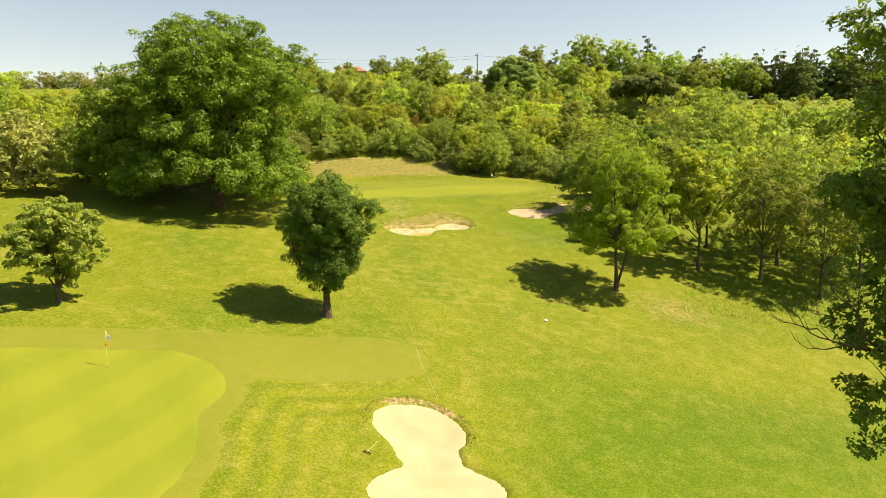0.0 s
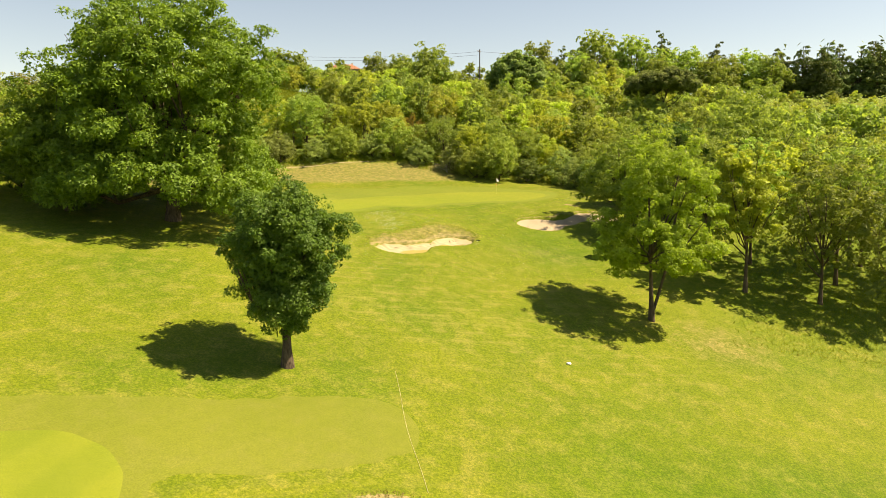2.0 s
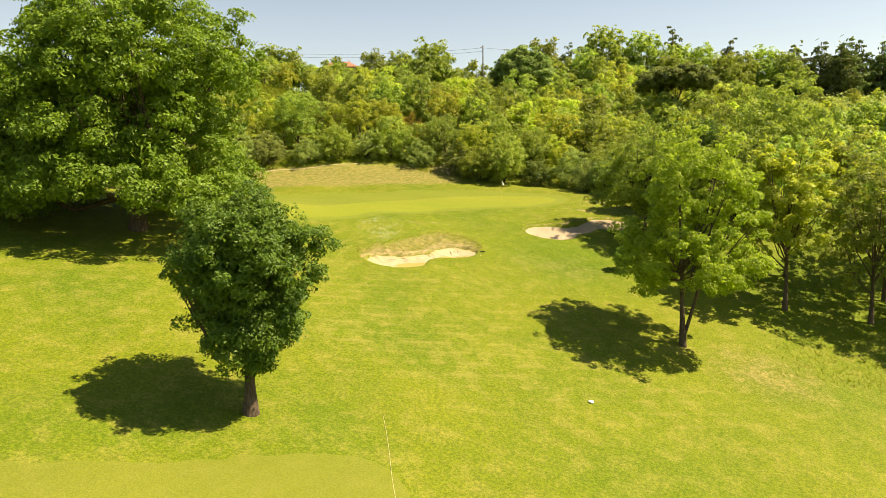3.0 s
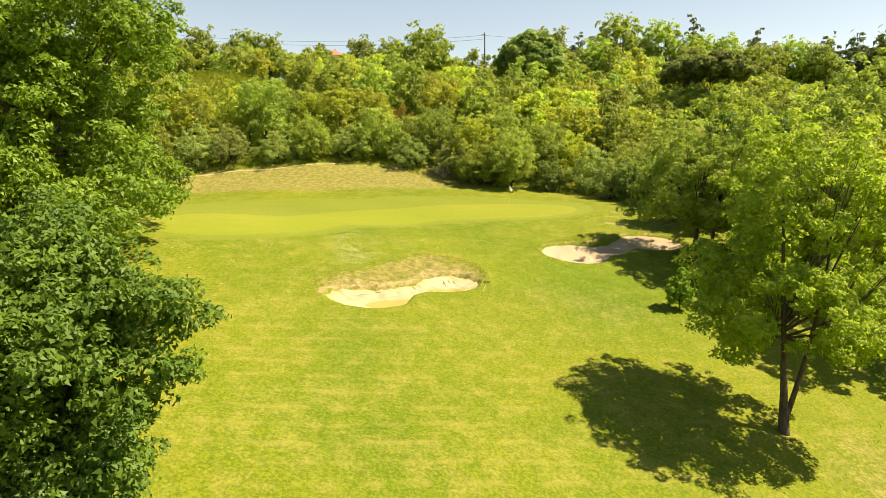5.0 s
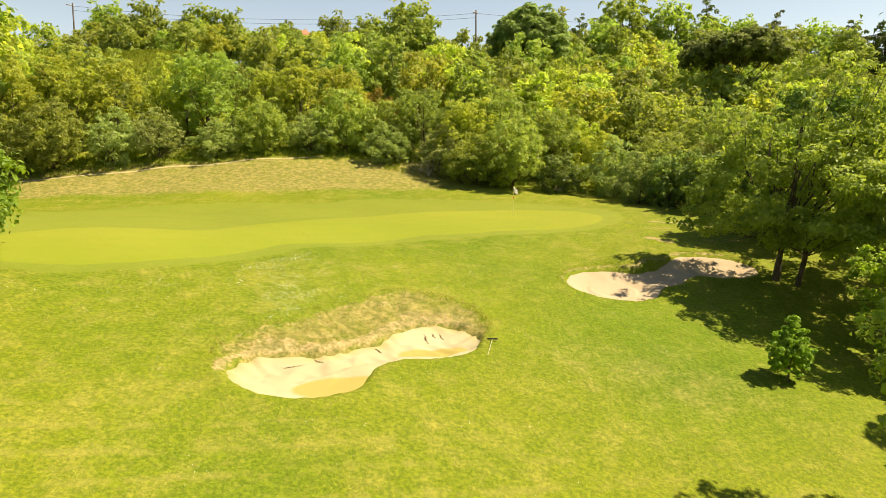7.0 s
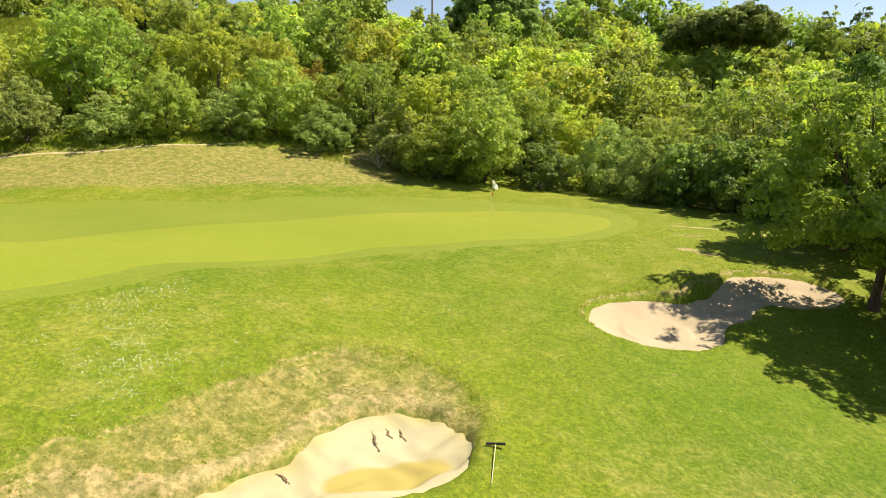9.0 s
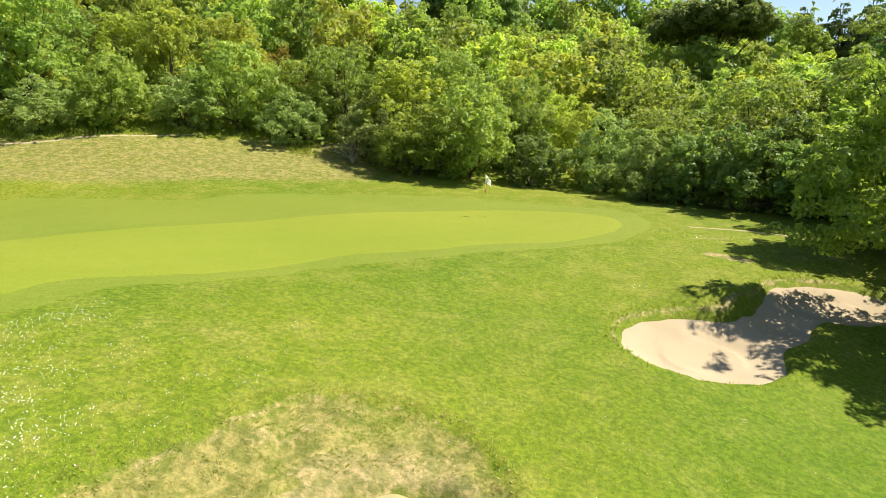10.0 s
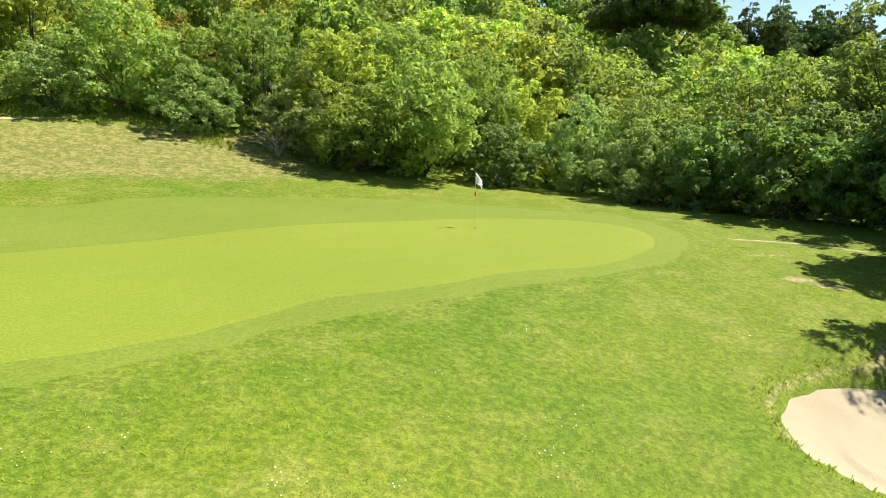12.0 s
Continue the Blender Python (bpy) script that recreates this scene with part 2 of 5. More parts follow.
WHITE_CLOTH = plain_material("white_cloth", (0.78, 0.78, 0.76), 0.9, 0, 0.08)
STICK_PALE = plain_material("flagstick_paint", (0.50, 0.50, 0.24), 0.5, 0, 0.1)
RED_PAINT = plain_material("red_paint", (0.55, 0.07, 0.03), 0.5, 0, 0.15)
CUP_SHADE = plain_material("hole_shade", (0.02, 0.02, 0.018), 0.9, 0, 0.1)
RAKE_DARK = plain_material("rake_plastic", (0.018, 0.022, 0.022), 0.5, 0, 0.2)
RAKE_POLE = plain_material("rake_handle", (0.40, 0.40, 0.24), 0.5, 0, 0.15)
ROPE = plain_material("rope_fibre", (0.36, 0.34, 0.15), 0.9, 0, 0.2)
STONE = plain_material("white_stone", (0.72, 0.71, 0.66), 0.8, 0, 0.12, 8)
WALL = plain_material("plaster_wall", (0.62, 0.55, 0.43), 0.9, 0, 0.12)
TILE = plain_material("roof_tile", (0.30, 0.14, 0.08), 0.85, 0, 0.3, 2)
GLASS_DARK = plain_material("window_dark", (0.03, 0.035, 0.04), 0.15, 0, 0.1)
POLE_WOOD = plain_material("pole_wood", (0.10, 0.09, 0.085), 0.85, 0, 0.25)
WIRE = plain_material("wire", (0.03, 0.03, 0.03), 0.6, 0, 0.1)
CRACK_SHADE = plain_material("crack_shade", (0.12, 0.085, 0.045), 0.95, 0, 0.35, 6.0)
PALE_EARTH = plain_material("pale_earth", (0.27, 0.23, 0.125), 0.95, 0, 0.25, 1.5)


# ---------------------------------------------------------------- mesh helpers
def raw_mesh(name, verts, faces, material, smooth=False):
    """A mesh from arrays: verts (n, 3), faces (m, 3 or 4)."""
    verts = np.asarray(verts, np.float32)
    faces = np.asarray(faces, np.int32)
    me = bpy.data.meshes.new(name)
    k = faces.shape[1]
    me.vertices.add(len(verts))
    me.vertices.foreach_set("co", verts.ravel())
    me.loops.add(faces.size)
    me.loops.foreach_set("vertex_index", faces.ravel())
    me.polygons.add(len(faces))
    me.polygons.foreach_set("loop_start", np.arange(len(faces), dtype=np.int32) * k)
    if smooth:
        me.polygons.foreach_set("use_smooth", np.ones(len(faces), bool))
    me.materials.append(material)
    me.update(calc_edges=True)
    me.validate()
    return me


def hold(ob, name, me, label=""):
    """Links a mesh as one part under a thing."""
    p = new(name, me)
    p.parent = ob
    return tagged(p, label)


def part(name, bm, material, parent=None, label="", smooth=False):
    me = bpy.data.meshes.new(name)
    bm.normal_update()
    bm.to_mesh(me)
    bm.free()
    me.materials.append(material)
    if smooth:
        me.polygons.foreach_set("use_smooth", np.ones(len(me.polygons), bool))
    ob = new(name, me)
    if parent:
        ob.parent = parent
    return tagged(ob, label)


def tubes(lines, sides=7):
    """Vertices and quads of tapered tubes, each along a polyline of (point, radius)."""
    V, Q = [], []
    for line in lines:
        pts = [Vector(p) for p, _ in line]
        ring0 = None
        for i, (p, r) in enumerate(line):
            d = (pts[min(i + 1, len(pts) - 1)] - pts[max(i - 1, 0)]).normalized()
            a = d.orthogonal().normalized()
            if ring0 is not None:
                a = (last - d * last.dot(d)).normalized()
            last = a
            bb = d.cross(a)
            start = len(V)
            for s in range(sides):
                w = 2 * math.pi * s / sides
                V.append(Vector(p) + a * (math.cos(w) * r) + bb * (math.sin(w) * r))
            if ring0 is not None:
                for s in range(sides):
                    Q.append((ring0 + s, ring0 + (s + 1) % sides, start + (s + 1) % sides, start + s))
            ring0 = start
    return np.array([tuple(v) for v in V]), np.array(Q)


# ---------------------------------------------------------------- lie of the land
KNOT_Y = (-60, 10, 30, 42, 52, 62, 74, 86, 96, 104, 112, 122, 136, 150, 165, 190, 240, 400)
RISE = (-22, -19.88, -17.1, -15.43, -13.67, -11.57, -8.73, -6.02, -4.31, -3.53, -2.49, 0.09, 4.5, 10, 14.5, 18, 20, 22)
CROSS = (-0.25, -0.24, -0.24, -0.23, -0.205, -0.203, -0.158, -0.14, -0.049, -0.018, -0.051, -0.139, -0.10, -0.085, -0.06, -0.03, -0.015, 0.0)


def glide(y, values):
    K, V = np.array(KNOT_Y, float), np.array(values, float)
    y = np.clip(y, K[0], K[-1] - 1e-6)
    i = np.clip(np.searchsorted(K, y, side="right") - 1, 0, len(K) - 2)
    m = np.gradient(V, K)
    h = K[i + 1] - K[i]
    t = (y - K[i]) / h
    return (2 * t**3 - 3 * t**2 + 1) * V[i] + (t**3 - 2 * t**2 + t) * h * m[i] + (3 * t**2 - 2 * t**3) * V[i + 1] + (t**3 - t**2) * h * m[i + 1]


def slope(x, y):
    x, y = np.asarray(x, float), np.asarray(y, float)
    xe = 60 * np.tanh(x / 60)
    knoll = 3.6 * np.exp(-((x + 40) / 14) ** 2 - ((y - 147) / 9) ** 2)
    roll = 0.07 * np.sin(x * 0.55 + 1.3 * np.sin(y * 0.23)) * np.sin(y * 0.41 + 0.7)
    return glide(y, RISE) + xe * glide(y, CROSS) + roll + knoll


def blob(x, y, ellipses, soft=1.0):
    """About the distance in metres to the edge of some merged ellipses (cx, cy, rx, ry, turn): minus inside."""
    out = None
    for cx, cy, rx, ry, turn in ellipses:
        c, s = math.cos(radians(turn)), math.sin(radians(turn))
        u, v = ((x - cx) * c + (y - cy) * s) / rx, (-(x - cx) * s + (y - cy) * c) / ry
        q = np.sqrt(u * u + v * v) + 1e-9
        g = np.sqrt((u / rx) ** 2 + (v / ry) ** 2) + 1e-9
        d = (q - 1) * q / g
        d = np.where(q < 0.5, (q - 1) * min(rx, ry), d)
        if out is None:
            out = d
        else:
            h = np.clip(0.5 + 0.5 * (out - d) / soft, 0, 1)
            out = out * (1 - h) + d * h - soft * h * (1 - h)
    return out


def ease(v, lo, hi):
    t = np.clip((v - lo) / (hi - lo), 0, 1)
    return t * t * (3 - 2 * t)


def wobble(x, y, size, amount):
    return amount * (np.sin(x / size * 2.1 + 1.7 * np.sin(y / size * 1.3)) + np.sin(y / size * 2.7 + 1.1 * np.sin(x / size * 1.9))) * 0.5


BUNKER_FRONT = [(-2.0, 38.7, 2.85, 2.55, 10), (-0.7, 33.0, 3.8, 2.2, 24), (-1.4, 36.0, 1.9, 1.6, 0)]
BUNKER_MID = [(-5.05, 75.8, 2.55, 1.75, 14), (-0.3, 80.0, 2.15, 1.75, 36), (-2.6, 78.15, 2.0, 1.05, 42)]
BUNKER_SIDE = [(9.25, 88.7, 2.8, 1.95, 18), (16.0, 92.3, 2.8, 1.5, 6), (12.6, 90.6, 1.6, 1.15, 35)]
MID_BANK = [(-0.8, 81.5, 2.9, 2.9, 10), (-5.7, 77.3, 2.8, 1.9, 30), (-3.3, 79.7, 2.7, 2.3, 35)]
GREEN_FAR = [(-15.3, 86.2, 7.4, 3.3, 37), (-5.3, 96.2, 10.0, 4.0, 41), (4.6, 100.8, 7.0, 3.9, 14), (0.6, 98.6, 5.0, 3.4, 30)]
APRON_FAR = [(-16.0, 91.5, 8.5, 7.2, 20), (-3.5, 101.0, 10.2, 7.2, 25), (5.5, 103.5, 6.8, 4.6, -5), (-16, 100, 11.4, 5.4, 10)]
GREEN_NEAR = [(-20.8, 30.0, 8.5, 8.6, 0), (-17.0, 37.0, 4.0, 4.0, 10), (-20.4, 36.7, 4.4, 2.7, 25)]
TONGUE = [(-15.5, 41.7, 12.5, 2.1, 22), (-7.5, 45.3, 4.9, 1.8, 29)]


def bank_drop(x, y):
    """The eroded bank behind the middle bunker: a ragged lip, then a slumped slope."""
    d = -blob(x, y, MID_BANK) - wobble(x, y, 0.5, 0.16)
    lumps = 0.06 * np.sin(x * 4.1 + 1.3 * np.sin(y * 3.3)) * np.sin(y * 4.7 + 1.1 * np.sin(x * 2.9)) * ease(d, 0.0, 0.5)
    return 0.16 * ease(d, -0.05, 0.25) + 0.20 * ease(d, 0.1, 1.9) + lumps


def land(x, y):
    """Height of the turf, with the banks and hollows of the bunkers."""
    z = slope(x, y)
    z = z - bank_drop(x, y)
    for shape, depth, reach in ((BUNKER_FRONT, 0.3, 1.6), (BUNKER_MID, 0.15, 1.2), (BUNKER_SIDE, 0.3, 1.4)):
        d = blob(x, y, shape) + wobble(x, y, 0.55, 0.05)
        z = z - depth * ease(-d, -0.1, reach) - 0.30 * ease(-d, -0.04, 0.22)
        z = z + 0.07 * np.exp(-((d - 0.45) / 0.45) ** 2)
    z = z + 0.42 * np.exp(-(((x - 11.0) / 1.7) ** 2 + ((y - 91.75) / 0.7) ** 2))
    return z


def sand_level(shape, depth, reach):
    def level(x, y):
        z = slope(x, y) - bank_drop(x, y)
        d = blob(x, y, shape) + wobble(x, y, 0.55, 0.05)
        return z - depth * ease(-d, -0.1, reach) - 0.13 + 0.02 * wobble(x, y, 0.8, 1.0)
    return level


# ---------------------------------------------------------------- ground
def lines(*runs):
    out = []
    for lo, hi, step in runs:
        out.extend(np.arange(lo, hi, step))
    return np.array(sorted(set(np.round(out, 3))))


def build_ground():
    xs = lines((-2400, -400, 500), (-400, -120, 40), (-120, -40, 5), (-40, -28, 0.8), (-28, -9, 0.4), (-9, 21, 0.2), (21, 45, 0.8), (45, 130, 5), (130, 400, 40), (400, 2401, 500))
    ys = lines((-1200, -200, 250), (-200, 0, 20), (0, 16, 2), (16, 28, 0.5), (28, 43, 0.25), (43, 72.5, 0.6), (72.5, 97.4, 0.2), (97.4, 125, 0.5), (125, 200, 3), (200, 420, 20), (420, 3001, 300))
    X, Y = np.meshgrid(xs, ys)
    Z = land(X, Y)
    nx, ny = len(xs), len(ys)
    idx = np.arange(nx * ny).reshape(ny, nx)
    quads = np.stack([idx[:-1, :-1], idx[:-1, 1:], idx[1:, 1:], idx[1:, :-1]], -1).reshape(-1, 4)
    me = raw_mesh("ground", np.stack([X, Y, Z], -1).reshape(-1, 3), quads, TURF, True)
    x, y = X.ravel(), Y.ravel()
    bank = blob(x, y, MID_BANK)
    dry = (0.74 + 0.2 * np.sin(x * 1.7 + 1.5 * np.sin(y * 1.1)) * np.sin(y * 1.9 + x)) * ease(-bank, -0.3, 0.5) * ease(y - 0.55 * x, 72, 81)
    dry = np.maximum(dry, 0.66 * ease(y - 0.2 * x, 111.0, 115.0) * ease(-np.abs(x + 24), -34, -20) * ease(-(y - 0.25 * x), -124, -121.5))
    dry = np.maximum(dry, 0.55 * np.exp(-(((x - 21) / 7) ** 2 + ((y - 66) / 5) ** 2)))
    dry = np.maximum(dry, 0.5 * np.exp(-(((x - 9) / 9) ** 2 + ((y - 79.5) / 5) ** 2)))
    dry = np.maximum(dry, 0.42 * np.exp(-(((x + 4.5) / 3.2) ** 2 + ((y - 86.6) / 2.2) ** 2)))
    bare = np.zeros_like(x)
    for cx, cy, rx, ry, turn, amount in ((13.6, 96.2, 0.55, 0.30, -25, 1.0), (14.2, 95.75, 0.55, 0.28, -15, 1.0), (-0.9, 82.2, 1.3, 0.6, 15, 0.62), (0.6, 82.6, 0.9, 0.5, -20, 0.52), (-4.0, 79.6, 2.1, 0.5, 38, 0.44), (-6.6, 77.6, 1.2, 0.5, 20, 0.55), (-2.2, 82.9, 1.0, 0.4, 30, 0.52), (14.6, 99.0, 1.4, 0.3, 5, 0.6), (8.4, 84.9, 0.4, 0.25, 30, 0.55), (17.8, 96.4, 1.5, 0.5, 0, 0.5)):
        bare = np.maximum(bare, amount * ease(-blob(x, y, [(cx, cy, rx, ry, turn)]), -0.5, 0.3))
    bare = np.maximum(bare, 0.56 * np.exp(-((bank + 0.15) / 0.16) ** 2) * ease(y - 0.55 * x, 80.5, 82))
    for shape in (BUNKER_FRONT, BUNKER_MID):
        d = blob(x, y, shape)
        bare = np.maximum(bare, (0.72 if shape is BUNKER_FRONT else 0.74) * np.exp(-((d - (0.1 if shape is BUNKER_FRONT else 0.22)) / 0.35) ** 2) * (ease(y, 39, 41) if shape is BUNKER_FRONT else ease(y - 0.75 * x, 80.0, 81.0)))
    d = blob(x, y, BUNKER_SIDE)
    bare = np.maximum(bare, 0.62 * np.exp(-((d - 0.12) / 0.2) ** 2) * ease(y - 0.55 * x, 83.6, 84.6))
    # places where the turf colour is multiplied darker and greener
    dark_turf = 0.55 * np.exp(-(((x - 2.5) / 10) ** 2 + ((y - 92.5 - 0.5 * x) / 3.4) ** 2))
    dark_turf = np.maximum(dark_turf, 0.7 * ease(x - 0.4 * (y - 70), 20, 27) * ease(-y, -112, -100) * ease(y, 66, 76))
    dark_turf = np.maximum(dark_turf, 1.0 * ease(x - 0.1 * (y - 36), -0.5, 9.0) * ease(-y, -57, -44))
    dark_turf = np.maximum(dark_turf, 1.0 * np.exp(-(((x - 10.5) / 7.5) ** 2 + ((y - 82.5) / 7.0) ** 2)))
    dark_turf = np.maximum(dark_turf, 0.6 * np.exp(-(((x - 4.5) / 4.0) ** 2 + ((y - 88.5) / 3.5) ** 2)))
    bands = ease(y, 54, 60) * ease(-y, -76, -70) * ease(-np.abs(x + 2), -26, -14)
    ring = blob(x, y, GREEN_NEAR + TONGUE)
    reach = ease(ring, 0.8, 1.6) * ease(-ring, -7.0, -4.0) * ease(x, -20, -14) * ease(-y, -44, -38)
    for key, val in (("dry", dry), ("bare", bare), ("dark_turf", dark_turf), ("bands", bands), ("ring", ring), ("ring_reach", reach)):
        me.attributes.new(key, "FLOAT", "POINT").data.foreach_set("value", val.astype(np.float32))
    return tagged(new("ground", me), "mown yellow-green grass hillside with dry patches and bunker hollows", "ground", kind="structure")


def patch(name, shape, level, material, step, grow=0.0, rim=0.10, lift=0.0, damp=None):
    """A sheet cut to the outline of merged ellipses and laid on the land."""
    x0 = min(c[0] - max(c[2:4]) for c in shape) - 2
    x1 = max(c[0] + max(c[2:4]) for c in shape) + 2
    y0 = min(c[1] - max(c[2:4]) for c in shape) - 2
    y1 = max(c[1] + max(c[2:4]) for c in shape) + 2
    X, Y = np.meshgrid(np.arange(x0, x1, step), np.arange(y0, y1, step))

    def dist(x, y):
        return blob(x, y, shape) + wobble(x, y, 0.9, rim) - grow
    d = dist(X, Y)
    ny, nx = X.shape
    idx = np.arange(nx * ny).reshape(ny, nx)
    keep = (d[:-1, :-1] + d[:-1, 1:] + d[1:, 1:] + d[1:, :-1]) / 4 < 0
    quads = np.stack([idx[:-1, :-1], idx[:-1, 1:], idx[1:, 1:], idx[1:, :-1]], -1)[keep]
    used = np.unique(quads)
    edge = np.zeros(nx * ny, int)
    np.add.at(edge, quads.ravel(), 1)
    x, y = X.ravel().copy(), Y.ravel().copy()
    rimv = (edge > 0) & (edge < 4)
    for _ in range(6):
        e = 0.02
        dd = dist(x, y)
        gx, gy = (dist(x + e, y) - dist(x - e, y)) / (2 * e), (dist(x, y + e) - dist(x, y - e)) / (2 * e)
        g2 = gx * gx + gy * gy + 1e-6
        x = np.where(rimv, x - np.clip(dd * gx / g2, -step * 0.45, step * 0.45), x)
        y = np.where(rimv, y - np.clip(dd * gy / g2, -step * 0.45, step * 0.45), y)
    mx, my = x - X.ravel(), y - Y.ravel()
    far = np.maximum(1.0, np.hypot(mx, my) / (0.8 * step))
    x, y = X.ravel() + mx / far, Y.ravel() + my / far
    qx, qy = x[quads], y[quads]
    area = sum(qx[:, i] * qy[:, (i + 1) % 4] - qx[:, (i + 1) % 4] * qy[:, i] for i in range(4)) * 0.5
    turns = np.stack([(qx[:, (i + 1) % 4] - qx[:, i]) * (qy[:, (i + 2) % 4] - qy[:, (i + 1) % 4]) - (qy[:, (i + 1) % 4] - qy[:, i]) * (qx[:, (i + 2) % 4] - qx[:, (i + 1) % 4]) for i in range(4)])
    quads = quads[(area > 0.04 * step * step) & (turns.min(0) > -0.12 * step * step)]
    used = np.unique(quads)
    new_id = np.full(nx * ny, -1)
    new_id[used] = np.arange(len(used))
    x, y = x[used], y[used]
    z = level(x, y) + lift
    faces = new_id[quads]
    if lift > 0:
        pairs = np.concatenate([faces[:, [i, (i + 1) % 4]] for i in range(4)])
        seen = {(a, b) for a, b in pairs}
        edges = np.array([(a, b) for a, b in pairs if (b, a) not in seen])
        rim_ids = np.unique(edges)
        e = 0.1
        gx, gy = (dist(x + e, y) - dist(x - e, y))[rim_ids], (dist(x, y + e) - dist(x, y - e))[rim_ids]
        gl = np.hypot(gx, gy) + 1e-6
        sx, sy = x[rim_ids] + 0.16 * gx / gl, y[rim_ids] + 0.16 * gy / gl
        out_id = np.full(len(x), -1)
        out_id[rim_ids] = len(x) + np.arange(len(rim_ids))
        x, y, z = np.append(x, sx), np.append(y, sy), np.append(z, level(sx, sy) - 0.012)
        faces = np.concatenate([faces, np.stack([edges[:, 1], edges[:, 0], out_id[edges[:, 0]], out_id[edges[:, 1]]], -1)])
    me = raw_mesh(name, np.stack([x, y, z], -1), faces, material, True)
    val = damp(x, y) if damp else np.zeros(len(x))
    me.attributes.new("damp", "FLOAT", "POINT").data.foreach_set("value", val.astype(np.float32))
    return new(name, me)


ground = build_ground()
tagged(patch("bunker_sand", BUNKER_FRONT, sand_level(BUNKER_FRONT, 0.3, 1.6), SAND_PALE, 0.25, 0.22, 0.06), "pale cream sand filling an hourglass-shaped bunker beside the near green", "bunker", "sand bunkers", "structure")
tagged(patch("bunker_sand", BUNKER_MID, sand_level(BUNKER_MID, 0.15, 1.2), SAND_PALE, 0.10, 0.22, 0.06,
             damp=lambda x, y: np.maximum(0.9 * ease(-blob(x, y, [(-3.4, 75.35, 1.8, 0.8, 20), (-0.3, 79.35, 1.5, 0.6, 24)]), -0.1, 0.08),
                                          0.75 * ease(blob(x, y, BUNKER_MID), -0.65, 0.1) * ease(y - 0.75 * x, 78.6, 80.4) * (0.62 + 0.38 * np.sin(x * 3.1 + np.sin(y * 4)) * np.sin(y * 3.7)))),
       "pale yellow sand with damp patches in an eroded kidney-shaped bunker", "bunker", "sand bunkers", "structure")
tagged(patch("bunker_sand", BUNKER_SIDE, sand_level(BUNKER_SIDE, 0.3, 1.4), SAND_PINK, 0.10, 0.22, 0.06), "pinkish beige sand of a bunker half shaded by trees", "bunker", "sand bunkers", "structure")
tagged(patch("fringe", GREEN_FAR + APRON_FAR, land, COLLAR, 0.4, 0.8, 0.15, 0.010), "closely mown collar of grass round the raised green", "fringe", kind="structure")
tagged(patch("putting_green", GREEN_FAR, land, GREEN_RAISED, 0.3, 0.0, 0.05, 0.018), "smooth light green putting surface on the raised green", "putting green", kind="structure")
tagged(patch("fringe", GREEN_NEAR + TONGUE, land, FRINGE, 0.3, 1.1, 0.12, 0.010), "mown grass collar with a tongue leading past the near green", "fringe", kind="structure")
tagged(patch("putting_green", GREEN_NEAR, land, GREEN, 0.3, 0.0, 0.06, 0.020), "striped yellow-green putting surface of the near green", "putting green", kind="structure")


def crack_rows():
    """Rows of dark lumps stand for shaded cracks in the middle bunker's back wall."""
    rng = np.random.default_rng(44)
    level = sand_level(BUNKER_MID, 0.15, 1.2)
    V, F = [], []
    for x0, y0, x1, y1, n in ((-0.75, 81.1, -0.6, 80.45, 70), (-0.42, 81.3, -0.28, 80.95, 45), (-0.1, 81.4, 0.05, 80.95, 45), (-2.72, 79.1, -2.40, 78.82, 60), (-4.9, 77.5, -4.4, 77.25, 40), (-5.9, 76.6, -5.2, 76.9, 30)):
        for t in np.linspace(0, 1, n):
            x = x0 + (x1 - x0) * t + 0.03 * math.sin(9 * t + x0) + rng.normal(0, 0.014)
            y = y0 + (y1 - y0) * t + rng.normal(0, 0.014)
            r = (0.012 + 0.030 * math.sin(math.pi * t)) * rng.uniform(0.5, 1.1)
            z = float(level(np.array([x]), np.array([y]))[0]) + r * 0.2
            b = len(V)
            for p in ((1, 0, 0), (0, 1, 0), (-1, 0, 0), (0, -1, 0), (0, 0, 1), (0, 0, -1)):
                q = np.array(p) * r * rng.uniform(0.6, 1.2) + rng.normal(0, r * 0.15, 3)
                V.append((x + q[0], y + q[1] * 1.3, z + q[2] * 0.7))
            for k in range(4):
                F.append((b + k, b + (k + 1) % 4, b + 4))
                F.append((b + (k + 1) % 4, b + k, b + 5))
    return tagged(new("crack_lumps", raw_mesh("crack_lumps", np.array(V), np.array(F), CRACK_SHADE)), "rows of dark brown lumps standing for shaded cracks in the bunker sand", "earth", kind="stuff")


crack_rows()


